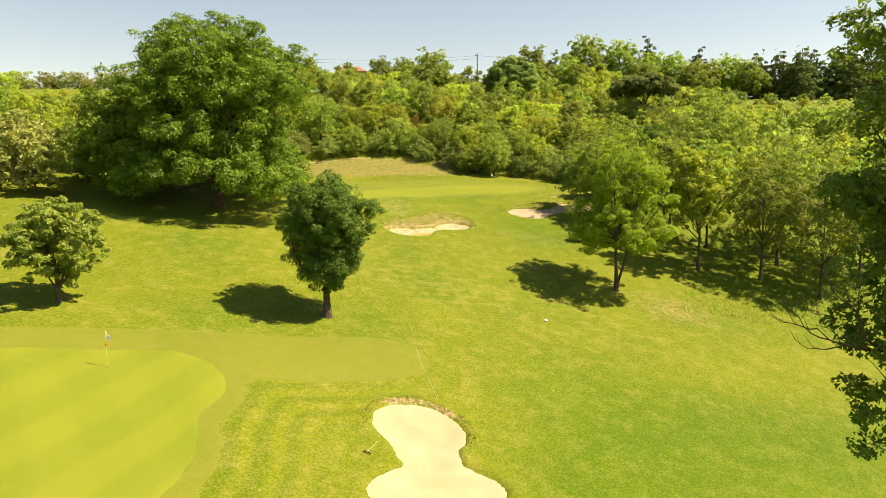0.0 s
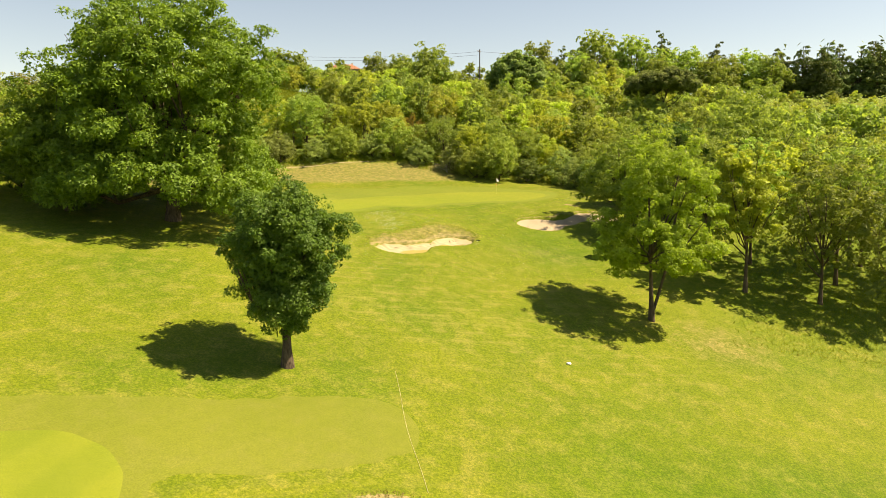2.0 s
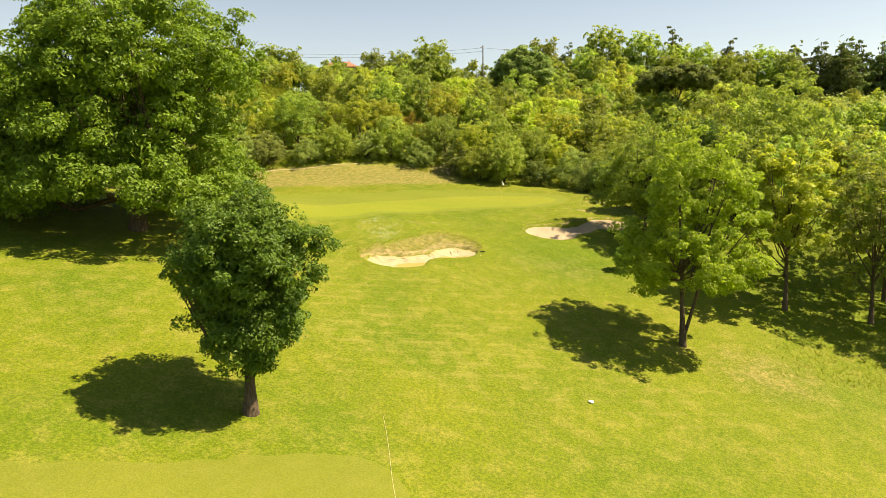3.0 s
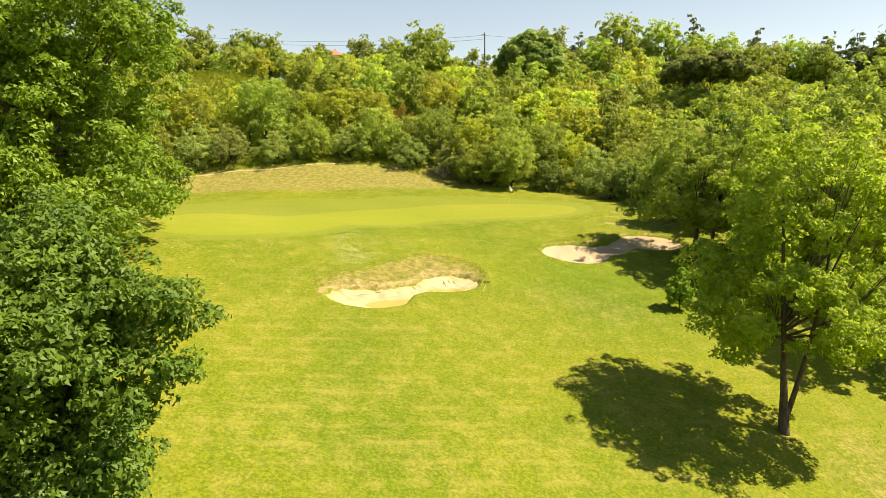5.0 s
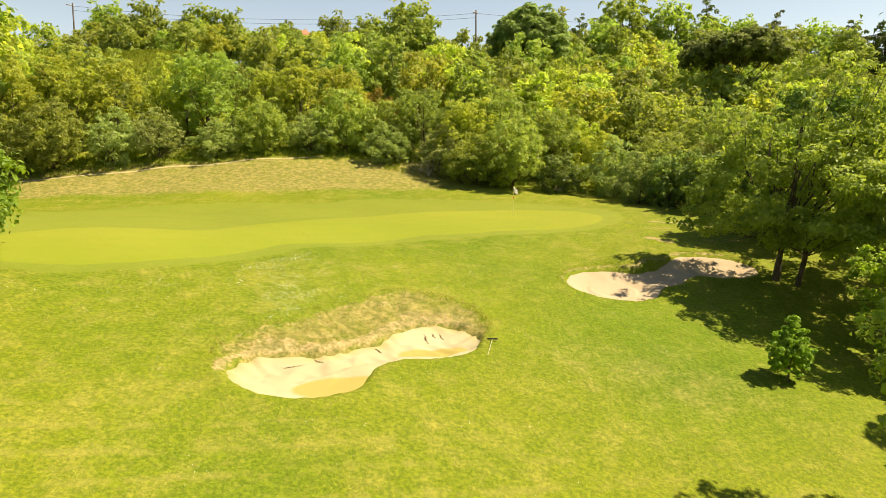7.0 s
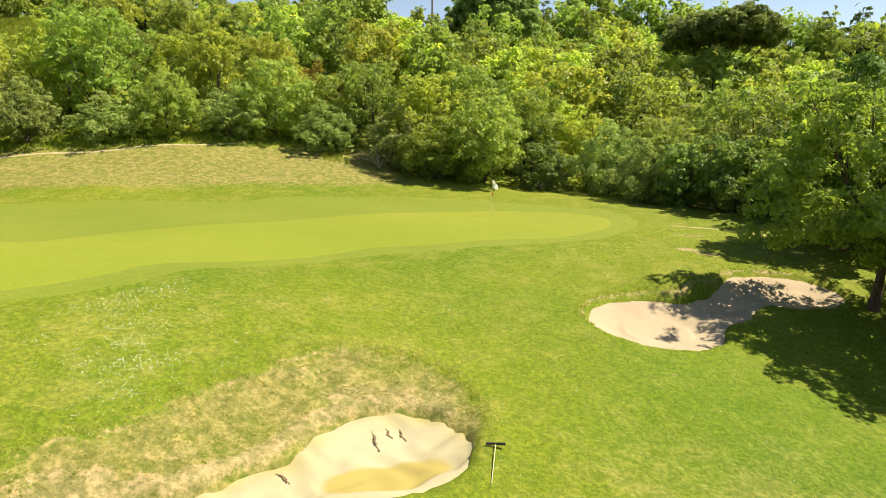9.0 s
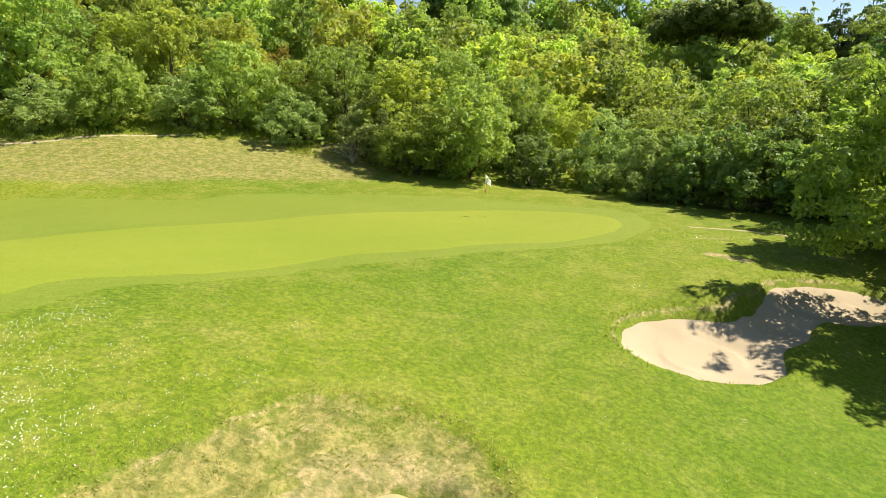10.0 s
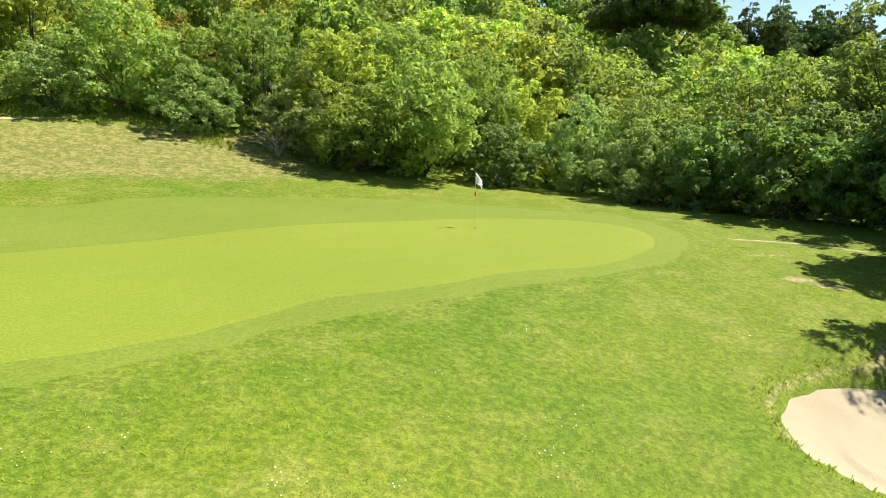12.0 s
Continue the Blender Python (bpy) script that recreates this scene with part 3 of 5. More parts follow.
def track(name, x0, y0, x1, y1, width, bend, label):
    """A worn strip of pale earth laid on the land, ragged along both sides."""
    rng = np.random.default_rng(5)
    n = 90
    t = np.linspace(0, 1, n)
    mx, my = x0 + (x1 - x0) * t, y0 + (y1 - y0) * t
    L = math.hypot(x1 - x0, y1 - y0)
    ux, uy = (x1 - x0) / L, (y1 - y0) / L
    off = bend * np.sin(math.pi * t) + 0.12 * np.sin(t * L * 0.9)
    mx, my = mx - uy * off, my + ux * off
    rows = []
    for side in (-1, -0.4, 0.4, 1):
        w = side * width * 0.5 * (0.65 + 0.5 * rng.random(n)) * np.minimum(1, np.minimum(t, 1 - t) * 12 + 0.1)
        x, y = mx - uy * w, my + ux * w
        rows.append(np.stack([x, y, land(x, y) + (0.03 if abs(side) < 1 else -0.01)], -1))
    V = np.concatenate(rows)
    i = np.arange(n - 1)
    Q = np.concatenate([np.stack([k * n + i, k * n + i + 1, (k + 1) * n + i + 1, (k + 1) * n + i], -1) for k in range(3)])
    return tagged(new(name, raw_mesh(name, V, Q, PALE_EARTH, True)), label, "path", kind="structure")


track("path", -60, 103.9, -12.0, 119.75, 0.30, -0.5, "narrow worn path of pale earth along the top of the bank")
track("path", 14.6, 101.2, 19.4, 99.2, 0.15, 0.35, "short worn strip of pale earth beside the trees")


# ---------------------------------------------------------------- foliage
def leaves(rng, P, N, size, spread=0.35, long=1.5, three=False, tilt=0.45):
    """Folded leaf sprays at P facing about N: four corners, or three for far ones, and one face each."""
    n = len(P)
    N = N + rng.normal(0, tilt, (n, 3))
    N /= np.linalg.norm(N, axis=1, keepdims=True) + 1e-9
    T = rng.normal(0, 1, (n, 3))
    T -= (T * N).sum(1, keepdims=True) * N
    T /= np.linalg.norm(T, axis=1, keepdims=True) + 1e-9
    B = np.cross(N, T)
    s = size * (1 + spread * rng.uniform(-1, 1, (n, 1)))
    a = P - T * s * 0.5 * long
    b = P + B * s * 0.5 + N * s * 0.12 + T * s * rng.uniform(-0.2, 0.2, (n, 1))
    c = P + T * s * 0.5 * long
    d = P - B * s * 0.5 + N * s * 0.12 + T * s * rng.uniform(-0.2, 0.2, (n, 1))
    if three:
        return np.stack([a, b * 1.25 - P * 0.25, c * 0.8 + d * 0.2], 1).reshape(-1, 3), np.arange(3 * n).reshape(-1, 3)
    V = np.stack([a, b, c, d], 1).reshape(-1, 3)
    return V, np.arange(4 * n).reshape(-1, 4)


def fill(rng, lobes, count, size, shell=0.5, core=0.10):
    """Leaf places, facings and relative sizes: each bough carries small clumps over its outer side, each clump a shell of leaves;
    a few broad leaves deep inside close the crown."""
    C = np.array([l[0] for l in lobes], float)
    R = np.array([l[1] for l in lobes], float)
    w = (R[:, 0] * R[:, 1] + R[:, 0] * R[:, 2] + R[:, 1] * R[:, 2])
    m = max(len(lobes) * 2, count // (70 if count > 20000 else 45 if count > 6000 else 22))
    pick = rng.choice(len(lobes), m, p=w / w.sum())
    D = rng.normal(0, 1, (m, 3))
    D[:, 2] += 0.25
    D /= np.linalg.norm(D, axis=1, keepdims=True)
    far = np.where(rng.random(m) < 0.08, rng.uniform(1.0, 1.22, m), rng.uniform(max(shell, 0.5), 1.0, m))
    Q = C[pick] + D * far[:, None] * R[pick]
    keep = np.ones(m, bool)
    for k in range(len(lobes)):
        q = np.linalg.norm((Q - C[k]) / R[k], axis=1)
        keep &= ~((q < 0.55) & (pick != k) & (rng.random(m) < 0.9))
    Q, D, pick = Q[keep], D[keep], pick[keep]
    m = len(Q)
    rad = np.maximum(R[pick].mean(1) * rng.uniform(0.22, 0.46, m), size * 1.5)
    share = rad ** 2 * rng.uniform(0.6, 1.3, m)
    own = np.repeat(np.arange(m), np.maximum(4, np.round(count * (1 - core) * share / share.sum())).astype(int))
    n = len(own)
    d = rng.normal(0, 1, (n, 3)) + D[own] * 0.55 + np.array((0.0, 0.0, 0.35))
    d /= np.linalg.norm(d, axis=1, keepdims=True)
    r = rad[own] * np.where(rng.random(n) < 0.10, rng.uniform(1.0, 1.45, n), rng.uniform(0.72, 1.05, n))
    P = Q[own] + d * r[:, None] * np.array((1.12, 1.12, 0.72))
    N = d * 0.8 + np.array((0.06, -0.03, 0.5)) + rng.normal(0, 0.15, (n, 3))
    S = rng.uniform(0.75, 1.25, n)
    ni = int(count * core * 0.6)
    pick = rng.choice(len(lobes), ni, p=w / w.sum())
    d = rng.normal(0, 1, (ni, 3))
    d /= np.linalg.norm(d, axis=1, keepdims=True)
    P = np.concatenate([P, C[pick] + d * R[pick] * rng.uniform(0.1, 0.55, (ni, 1))])
    N = np.concatenate([N, d + np.array((0, 0, 0.2))])
    S = np.concatenate([S, rng.uniform(1.5, 2.1, ni)])
    N /= np.linalg.norm(N, axis=1, keepdims=True)
    return P, N, S[:, None]


def boughs(rng, centre, radii, count, share=0.36, low=-0.75, flat=0.8, near=0.48):
    """Boughs set round an egg-shaped crown, with some inside."""
    out = []
    cx, cy, cz = centre
    for i in range(count):
        z = low + (1 - low) * (i + 0.5) / count
        a = i * 2.399963 + rng.uniform(-0.3, 0.3)
        h = math.sqrt(max(0.0, 1 - z * z))
        k = rng.uniform(near, 0.93)
        s = share * rng.uniform(0.6, 1.25) * (1.12 - 0.35 * (k - 0.48))
        out.append(((cx + radii[0] * h * math.cos(a) * k, cy + radii[1] * h * math.sin(a) * k, cz + radii[2] * z * k),
                    (radii[0] * s, radii[1] * s, radii[2] * s * flat)))
    for i in range(max(2, count // 6)):
        v = rng.normal(0, 0.25, 3)
        out.append(((cx + radii[0] * v[0], cy + radii[1] * v[1], cz + radii[2] * v[2]), (radii[0] * share, radii[1] * share, radii[2] * share)))
    return out


def skeleton_of(rng, lobes, base_r, fork, height, lean=(0, 0), limbs=12, apart=False):
    """A trunk up to the fork and beyond, and limbs bending out to the boughs."""
    tx, ty = lean
    trunk = []
    for i in range(7):
        t = i / 6
        flare = 1 + 0.55 * math.exp(-t * 14)
        trunk.append(((tx * t + 0.06 * math.sin(5 * t + 1) * base_r * 4 * t, ty * t + 0.06 * math.cos(4 * t) * base_r * 3 * t, -0.25 + (height * 0.8 + 0.25) * t), base_r * flare * (1 - 0.82 * t)))
    out = [trunk]
    order = rng.permutation(len(lobes))[:limbs]
    for j in order:
        c = np.array(lobes[j][0])
        t0 = min(0.8, (fork + rng.uniform(0, 0.35) * max(0.1, c[2] - fork)) / height)
        s = np.array((tx * t0 / 0.8, ty * t0 / 0.8, height * t0))
        if s[2] > c[2] + 0.4:
            s[2] = max(fork * 0.9, c[2] - 0.3)
        r0 = base_r * (1 - 0.82 * min(1, t0 / 0.8)) * 0.62
        mid = s * 0.5 + c * 0.5 + np.array((0, 0, -0.12 * np.linalg.norm(c - s))) + rng.normal(0, 0.05, 3) * np.linalg.norm(c - s)
        out.append([(tuple(s), r0), (tuple(s * 0.6 + mid * 0.4), r0 * 0.8), (tuple(mid), r0 * 0.6), (tuple(mid * 0.4 + c * 0.6), r0 * 0.4), (tuple(c), r0 * 0.18)])
        for _ in range(2):
            e = c + rng.normal(0, 0.55, 3) * np.array(lobes[j][1])
            out.append([(tuple(mid), r0 * 0.35), (tuple(mid * 0.5 + e * 0.5 + rng.normal(0, 0.1, 3)), r0 * 0.22), (tuple(e), r0 * 0.07)])
    if apart:
        return [tubes(out[:1], 8)] + [tubes(out[1 + 3 * i:4 + 3 * i], 6) for i in range(len(order))]
    return tubes(out, 6)


LARGE_TREES = ("small_tree", "field_maple", "oak_tree", "shade_tree", "young_tree", "bunker_tree", "slope_tree", "tall_tree", "bank_tree")


def tree(name, seed, crown, count, lobes_n, leaf, material, base_r, fork, height, share=0.36, low=-0.75, flat=0.8, lean=(0, 0), limbs=12, extra=(), shell=0.55, three=False, near=0.48):
    """One tree at the origin: crown is (centre, radii) above its foot."""
    rng = np.random.default_rng(seed)
    lobes = boughs(rng, crown[0], crown[1], lobes_n, share, low, flat, near) + list(extra)
    P, N, S = fill(rng, lobes, count, leaf, shell)
    ob = new(name)
    apart = name in LARGE_TREES
    wood = skeleton_of(rng, lobes, base_r, fork, height, lean, limbs, apart)
    if apart:
        hold(ob, "trunk", raw_mesh("trunk", *wood[0], BARK, True))
        for V, Q in wood[1:]:
            hold(ob, "limb", raw_mesh("limb", V, Q, BARK, True))
    else:
        hold(ob, "trunk", raw_mesh("trunk", *wood, BARK, True))
    V, Q = leaves(rng, P, N, leaf * S, 0.2, three=three)
    hold(ob, "crown", raw_mesh("crown", V, Q, material))
    return ob


def stand(ob, x, y, turn=0.0, scale=(1, 1, 1), sink=0.0):
    ob.matrix_basis = pose(x, y, float(land(x, y)) - sink, 0, 0, turn) @ Matrix.Diagonal((*scale, 1))
    return ob


# the dark round-headed tree on the slope
tagged(stand(tree("small_tree", 11, ((0.1, 0.2, 7.3), (3.75, 3.6, 3.5)), 90000, 60, 0.13, LEAF_DARK, 0.30, 2.0, 9.6, 0.26, -0.8, 0.8, three=True,
                  extra=[((0.1, 0.2, 3.9), (2.1, 2.0, 1.5)), ((-1.2, 0, 4.6), (1.5, 1.5, 1.2)), ((1.4, -0.3, 4.7), (1.4, 1.4, 1.2)), ((0.2, -0.6, 2.8), (1.2, 1.1, 0.9)), ((0.0, -0.2, 2.1), (0.85, 0.85, 0.8)), ((-0.9, -1.0, 3.3), (1.1, 1.0, 0.8))]), -9.75, 51.4),
       "dense dark green tree, wider above, alone on the mown slope", "tree")
# the open tree with a forked stem
maple = tree("field_maple", 12, ((0.8, 0, 9.7), (4.8, 4.8, 6.7)), 64000, 96, 0.14, LEAF_MAPLE, 0.20, 4.6, 15.6, 0.18, -0.92, 0.55, (-0.5, 0.2), 18, shell=0.25, three=True,
                  extra=[((-3.6, 0.0, 6.0), (1.5, 1.4, 1.0)), ((-3.6, 1.2, 8.2), (1.4, 1.4, 1.0)), ((-3.2, -2.6, 5.6), (1.4, 1.3, 0.9)), ((-3.6, -1.2, 7.4), (1.4, 1.3, 0.9)), ((-2.6, 2.8, 6.2), (1.4, 1.3, 0.9)), ((3.8, -2.2, 6.0), (1.4, 1.3, 0.9)), ((4.6, 1.2, 7.4), (1.4, 1.3, 0.9)), ((0.4, -4.0, 6.4), (1.4, 1.3, 0.9)), ((-1.6, -3.8, 7.8), (1.4, 1.3, 0.9)), ((-2.4, -1.2, 4.6), (1.5, 1.4, 0.8)), ((2.6, -1.6, 4.8), (1.5, 1.4, 0.8)), ((1.2, -3.2, 4.9), (1.4, 1.3, 0.8)), ((-0.6, 2.2, 4.8), (1.5, 1.4, 0.8))])
stem = tubes([[((0.12, 0.0, 0.9), 0.14), ((0.45, 0.05, 2.0), 0.13), ((1.0, 0.1, 4.0), 0.11), ((1.6, 0.2, 7.0), 0.08), ((2.1, 0.3, 10.5), 0.04)]], 8)
hold(maple, "trunk", raw_mesh("trunk", *stem, BARK, True))
tagged(stand(maple, 16.1, 68.2),
       "light green broadleaf tree with a forked trunk and loose drooping boughs", "tree")
# the great oak and its neighbour
tagged(stand(tree("oak_tree", 13, ((0.3, 0, 11.3), (10.3, 9.9, 9.9)), 172000, 130, 0.21, LEAF_ROYAL, 0.55, 3.0, 18.0, 0.165, -0.94, 0.75, (0.4, 0), 30, three=True, near=0.56,
                  extra=[((8.2 * math.cos(a), 8.0 * math.sin(a), 3.4 + 0.6 * math.sin(3 * a)), (2.6, 2.6, 1.7)) for a in (0.3, 1.0, 1.8, 2.6, 3.3, 5.8)]
                  + [((-0.4 + 5.6 * math.cos(0.9 * i), 5.4 * math.sin(0.9 * i), 15.9 + 0.5 * math.sin(2.1 * i)), (2.2, 2.2, 1.7)) for i in range(7)]
                  + [((x, y, z), (2.2, 2.2, 1.6)) for x, y, z in ((-3.5, -7.2, 3.6), (0.2, -8.0, 4.4), (3.2, -7.2, 3.2), (5.6, -6.0, 3.4), (-6.2, -6.0, 3.0), (-4.8, -5.2, 5.6), (4.4, -6.6, 6.0), (1.4, -6.4, 7.4), (-1.8, -7.8, 7.6))]
                  + [((-0.4 + 8.6 * math.cos(0.7 * i), 8.2 * math.sin(0.7 * i), 12.4 + 0.7 * math.sin(1.7 * i)), (2.1, 2.1, 1.8)) for i in range(9)]), -25.9, 74.6),
       "huge dense green oak with a broad rounded crown reaching low", "tree")
tagged(stand(tree("shade_tree", 14, ((0, 0, 6.4), (6.4, 6.0, 6.6)), 44000, 54, 0.22, LEAF_ROYAL, 0.35, 1.4, 11.0, 0.26, -0.97, three=True), -35.0, 73.8),
       "dark low-branched broadleaf tree beside the great oak", "tree")
tagged(stand(tree("young_tree", 15, ((0, 0, 4.0), (3.1, 3.0, 3.3)), 30000, 64, 0.155, LEAF_SAGE, 0.17, 0.8, 6.2, 0.2, -0.95, three=True, shell=0.35), -26.6, 45.0),
       "small pale grey-green tree on the grass beyond the near green", "tree")
bunker_tree = tree("bunker_tree", 16, ((1.5, -2.3, 7.0), (4.9, 4.3, 6.1)), 54000, 90, 0.15, LEAF_SHADY, 0.17, 2.2, 12.4, 0.19, -0.9, 0.6, (0.6, -1.2), 30, shell=0.35, three=True,
                   extra=[((0.2, -0.6, 2.1), (1.4, 1.2, 0.8)), ((2.0, -1.6, 2.0), (1.5, 1.3, 0.8)), ((3.6, 0.2, 1.9), (1.5, 1.3, 0.9)), ((-4.9, 0.9, 3.3), (1.2, 1.0, 0.8)), ((-4.3, 1.3, 4.6), (1.3, 1.0, 1.0)), ((-3.7, 0.2, 5.6), (1.5, 1.2, 1.1)), ((-3.5, -0.9, 3.9), (1.4, 1.2, 0.9)), ((-3.0, 1.3, 6.4), (1.3, 0.9, 1.1)), ((-3.2, 0.6, 2.9), (1.4, 1.1, 0.8)), ((-1.9, 1.0, 4.2), (1.4, 1.0, 1.0)), ((-2.5, 0.1, 7.6), (1.5, 1.2, 1.3)), ((-1.7, 1.1, 7.0), (1.2, 0.8, 1.0)), ((-2.6, 0.9, 8.6), (1.2, 0.7, 1.0)), ((-0.6, 0.6, 6.0), (1.1, 0.9, 0.9)), ((0.4, -5.0, 3.2), (1.6, 1.5, 0.9)), ((3.6, -5.0, 3.4), (1.6, 1.5, 1.0)), ((1.2, -6.0, 5.6), (1.7, 1.6, 1.2)), ((4.2, -6.0, 6.6), (1.8, 1.7, 1.3)), ((5.6, -2.0, 3.2), (1.6, 1.6, 1.0)), ((4.6, 0.8, 2.8), (1.7, 1.7, 1.1)), ((-2.6, -3.6, 4.0), (1.4, 1.4, 0.8)), ((0.2, -2.8, 2.9), (1.5, 1.4, 0.8)), ((-1.8, -1.6, 3.3), (1.4, 1.4, 0.8)), ((-0.6, -1.2, 3.4), (1.9, 1.7, 0.9)), ((1.9, -2.4, 3.2), (1.9, 1.7, 0.9)), ((3.4, -1.2, 3.2), (1.9, 1.7, 0.9))])
stem = tubes([[((1.0, -0.5, -0.5), 0.17), ((1.2, -0.8, 1.2), 0.14), ((1.3, -1.2, 3.6), 0.12), ((2.0, -2.0, 7.5), 0.06)]], 8)
hold(bunker_tree, "trunk", raw_mesh("trunk", *stem, BARK, True))
tagged(stand(bunker_tree, 19.2, 91.2),
       "dark shading tree with two stems overhanging the side bunker", "tree")
# darker leaf colour stands in for shade on this tree's near side
tagged(stand(tree("shade_tree", 24, ((0, 0, 5.6), (4.3, 4.6, 5.4)), 36000, 64, 0.15, LEAF_DARK, 0.28, 1.4, 10.6, 0.22, -0.97, 0.7, three=True), 27.4, 100.4),
       "dark low-branched broadleaf tree at the corner of the thicket", "tree")
tagged(stand(tree("shade_tree", 26, ((-0.4, 0, 4.4), (4.2, 3.0, 4.2)), 26000, 54, 0.15, LEAF_SHADY, 0.18, 1.2, 8.0, 0.24, -0.97, 0.65, three=True), 22.2, 96.4),
       "low shading tree with boughs sweeping down to the grass", "tree")
tagged(stand(tree("slope_tree", 17, ((0, 0, 9.0), (4.2, 4.2, 5.8)), 30000, 60, 0.17, LEAF_LIME, 0.18, 3.0, 13.0, 0.2, -0.88, 0.6, shell=0.3, three=True), 26.9, 76.2),
       "slender yellow-green tree on the rough bank", "tree")
right_tree = tree("bank_tree", 18, ((0, 0, 8.4), (4.7, 4.7, 6.3)), 13000, 60, 0.19, LEAF_OAK, 0.17, 2.2, 12.5, 0.21, -0.94, 0.65, shell=0.35, three=True)
tagged(stand(right_tree, 33.5, 75.5), "yellow-green broadleaf tree in the row along the bank", "tree", "trees along the bank")
for i, (x, y, turn, s) in enumerate(((38.5, 72.5, 80, 1.0), (37.5, 80.5, 200, 1.08), (44.5, 76.0, 140, 1.05), (30.5, 84.0, 290, 0.95), (43.0, 86.0, 30, 1.1), (50.0, 81.0, 250, 1.1), (33.0, 93.0, 110, 0.98), (36.0, 97.0, 310, 1.12), (32.5, 110.0, 160, 1.0), (36.0, 101.5, 60, 0.95), (26.8, 86.8, 20, 0.95))):
    copy_thing(right_tree, pose(x, y, float(land(x, y)) - 0.1, 0, 0, turn) @ Matrix.Diagonal((s, s, s * (0.95 + 0.02 * (i % 4)), 1)))
tagged(stand(tree("shrub", 19, ((0, 0, 1.45), (1.05, 1.0, 1.3)), 10000, 30, 0.075, LEAF_MAPLE, 0.06, 0.5, 2.4, 0.36, -0.95), 14.7, 80.2, 0, (0.86, 0.86, 0.9)),
       "small rounded green shrub on the grass beside the trees", "shrub")
tagged(stand(tree("young_tree", 25, ((0, 0, 4.0), (2.9, 2.8, 3.6)), 16000, 34, 0.14, LEAF_MAPLE, 0.12, 0.8, 6.5, 0.26, -0.95, 0.7, shell=0.45, three=True), 21.2, 81.8),
       "bright green low-branched young tree beside a small shrub", "tree")
# the tall tree close to the start of the flight
near_tree = tree("tall_tree", 20, ((-0.2, 0, 20.5), (8.0, 5.6, 13.0)), 120000, 120, 0.18, LEAF_DARK, 0.42, 9.0, 30.0, 0.20, -0.92, 0.5, (0.3, 0), 40, shell=0.3, three=True,
                 extra=[((-6.9, 0.2, 27.0), (1.3, 1.3, 1.2)), ((-6.5, -0.4, 24.3), (1.2, 1.3, 1.1)), ((-6.4, 0.3, 21.0), (1.4, 1.4, 1.2)), ((-6.3, 0.2, 18.0), (1.5, 1.4, 1.3)), ((-5.6, 0.0, 15.2), (1.2, 1.3, 1.1)), ((-6.0, 0.4, 12.4), (1.1, 1.2, 1.4)), ((-5.2, 0.0, 13.6), (1.3, 1.3, 1.1))])
tagged(stand(near_tree, 22.4, 26.5), "tall dark tree with a bare dead branch low on one side", "tree")


def dead_branch(parent, seed):
    rng = np.random.default_rng(seed)
    runs = []

    def grow(p, d, r, length, depth):
        pts = [(tuple(p), r)]
        q = np.array(p, float)
        v = np.array(d, float)
        for i in range(5):
            v = v + rng.normal(0, 0.16, 3) + np.array((0, 0, 0.2))
            v /= np.linalg.norm(v)
            q = q + v * length / 5
            pts.append((tuple(q), r * (1 - 0.16 * (i + 1))))
            if depth and i >= 1:
                side = v + rng.normal(0, 0.55, 3)
                grow(q, side / np.linalg.norm(side), r * 0.45, length * 0.55, depth - 1)
        runs.append(pts)
    runs.append([((0.1, 0.1, 13.0), 0.16), ((-2.6, 0.2, 14.6), 0.12), ((-5.2, 0.3, 15.2), 0.085)])
    grow((-5.4, 0.3, 15.2), (-0.98, -0.05, -0.10), 0.085, 3.0, 2)
    grow((-5.3, 0.2, 15.1), (-0.90, 0.1, -0.46), 0.075, 3.0, 2)
    V, Q = tubes(runs, 5)
    hold(parent, "dead_branch", raw_mesh("dead_branch", V, Q, BARK, True), "bare grey dead branch")


dead_branch(near_tree, 3)

# ---------------------------------------------------------------- wooded hill
rng_hill = random.Random(21)
KINDS = {}


def wood_kind(key, *args, **kw):
    ob = tree(*args, **kw)
    KINDS[key] = ob
    return ob


SCRUB_LABEL = {"thicket": "dense green thicket shrub on the wooded hillside", "lime": "bright yellow-green young tree in the hillside wood",
               "grey": "greyish green bush among the hillside scrub", "round": "round-headed mid-green tree in the hillside wood",
               "deep": "dark green bush in the hillside scrub", "wispy": "light open-crowned young tree in the hillside wood", "rust": "brownish half-dry bush in the hillside scrub", "far_round": "round-headed tree high in the hillside wood", "far_lime": "bright young tree high in the hillside wood", "far_mid": "mid-green bush high in the hillside wood", "slope_round": "round-headed tree on the slope behind the thicket", "slope_lime": "yellow-green young tree on the slope behind the thicket", "slope_mid": "full mid-green bush on the slope behind the thicket"}
wood_kind("thicket", "hill_shrub", 31, ((0, 0, 2.9), (3.1, 3.1, 3.0)), 11000, 30, 0.155, LEAF_MID, 0.10, 0.6, 5.0, 0.30, -0.97, limbs=7, three=True, shell=0.62, near=0.55)
wood_kind("lime", "hill_tree", 32, ((0, 0, 4.2), (2.9, 2.9, 4.0)), 11000, 34, 0.155, LEAF_LIME, 0.12, 0.9, 7.0, 0.27, -0.98, 0.7, limbs=7, three=True, shell=0.62, near=0.55)
wood_kind("grey", "hill_shrub", 33, ((0, 0, 2.6), (2.8, 2.7, 2.7)), 10500, 30, 0.135, LEAF_GREY, 0.08, 0.5, 4.6, 0.30, -0.98, limbs=7, three=True, shell=0.62, near=0.55)
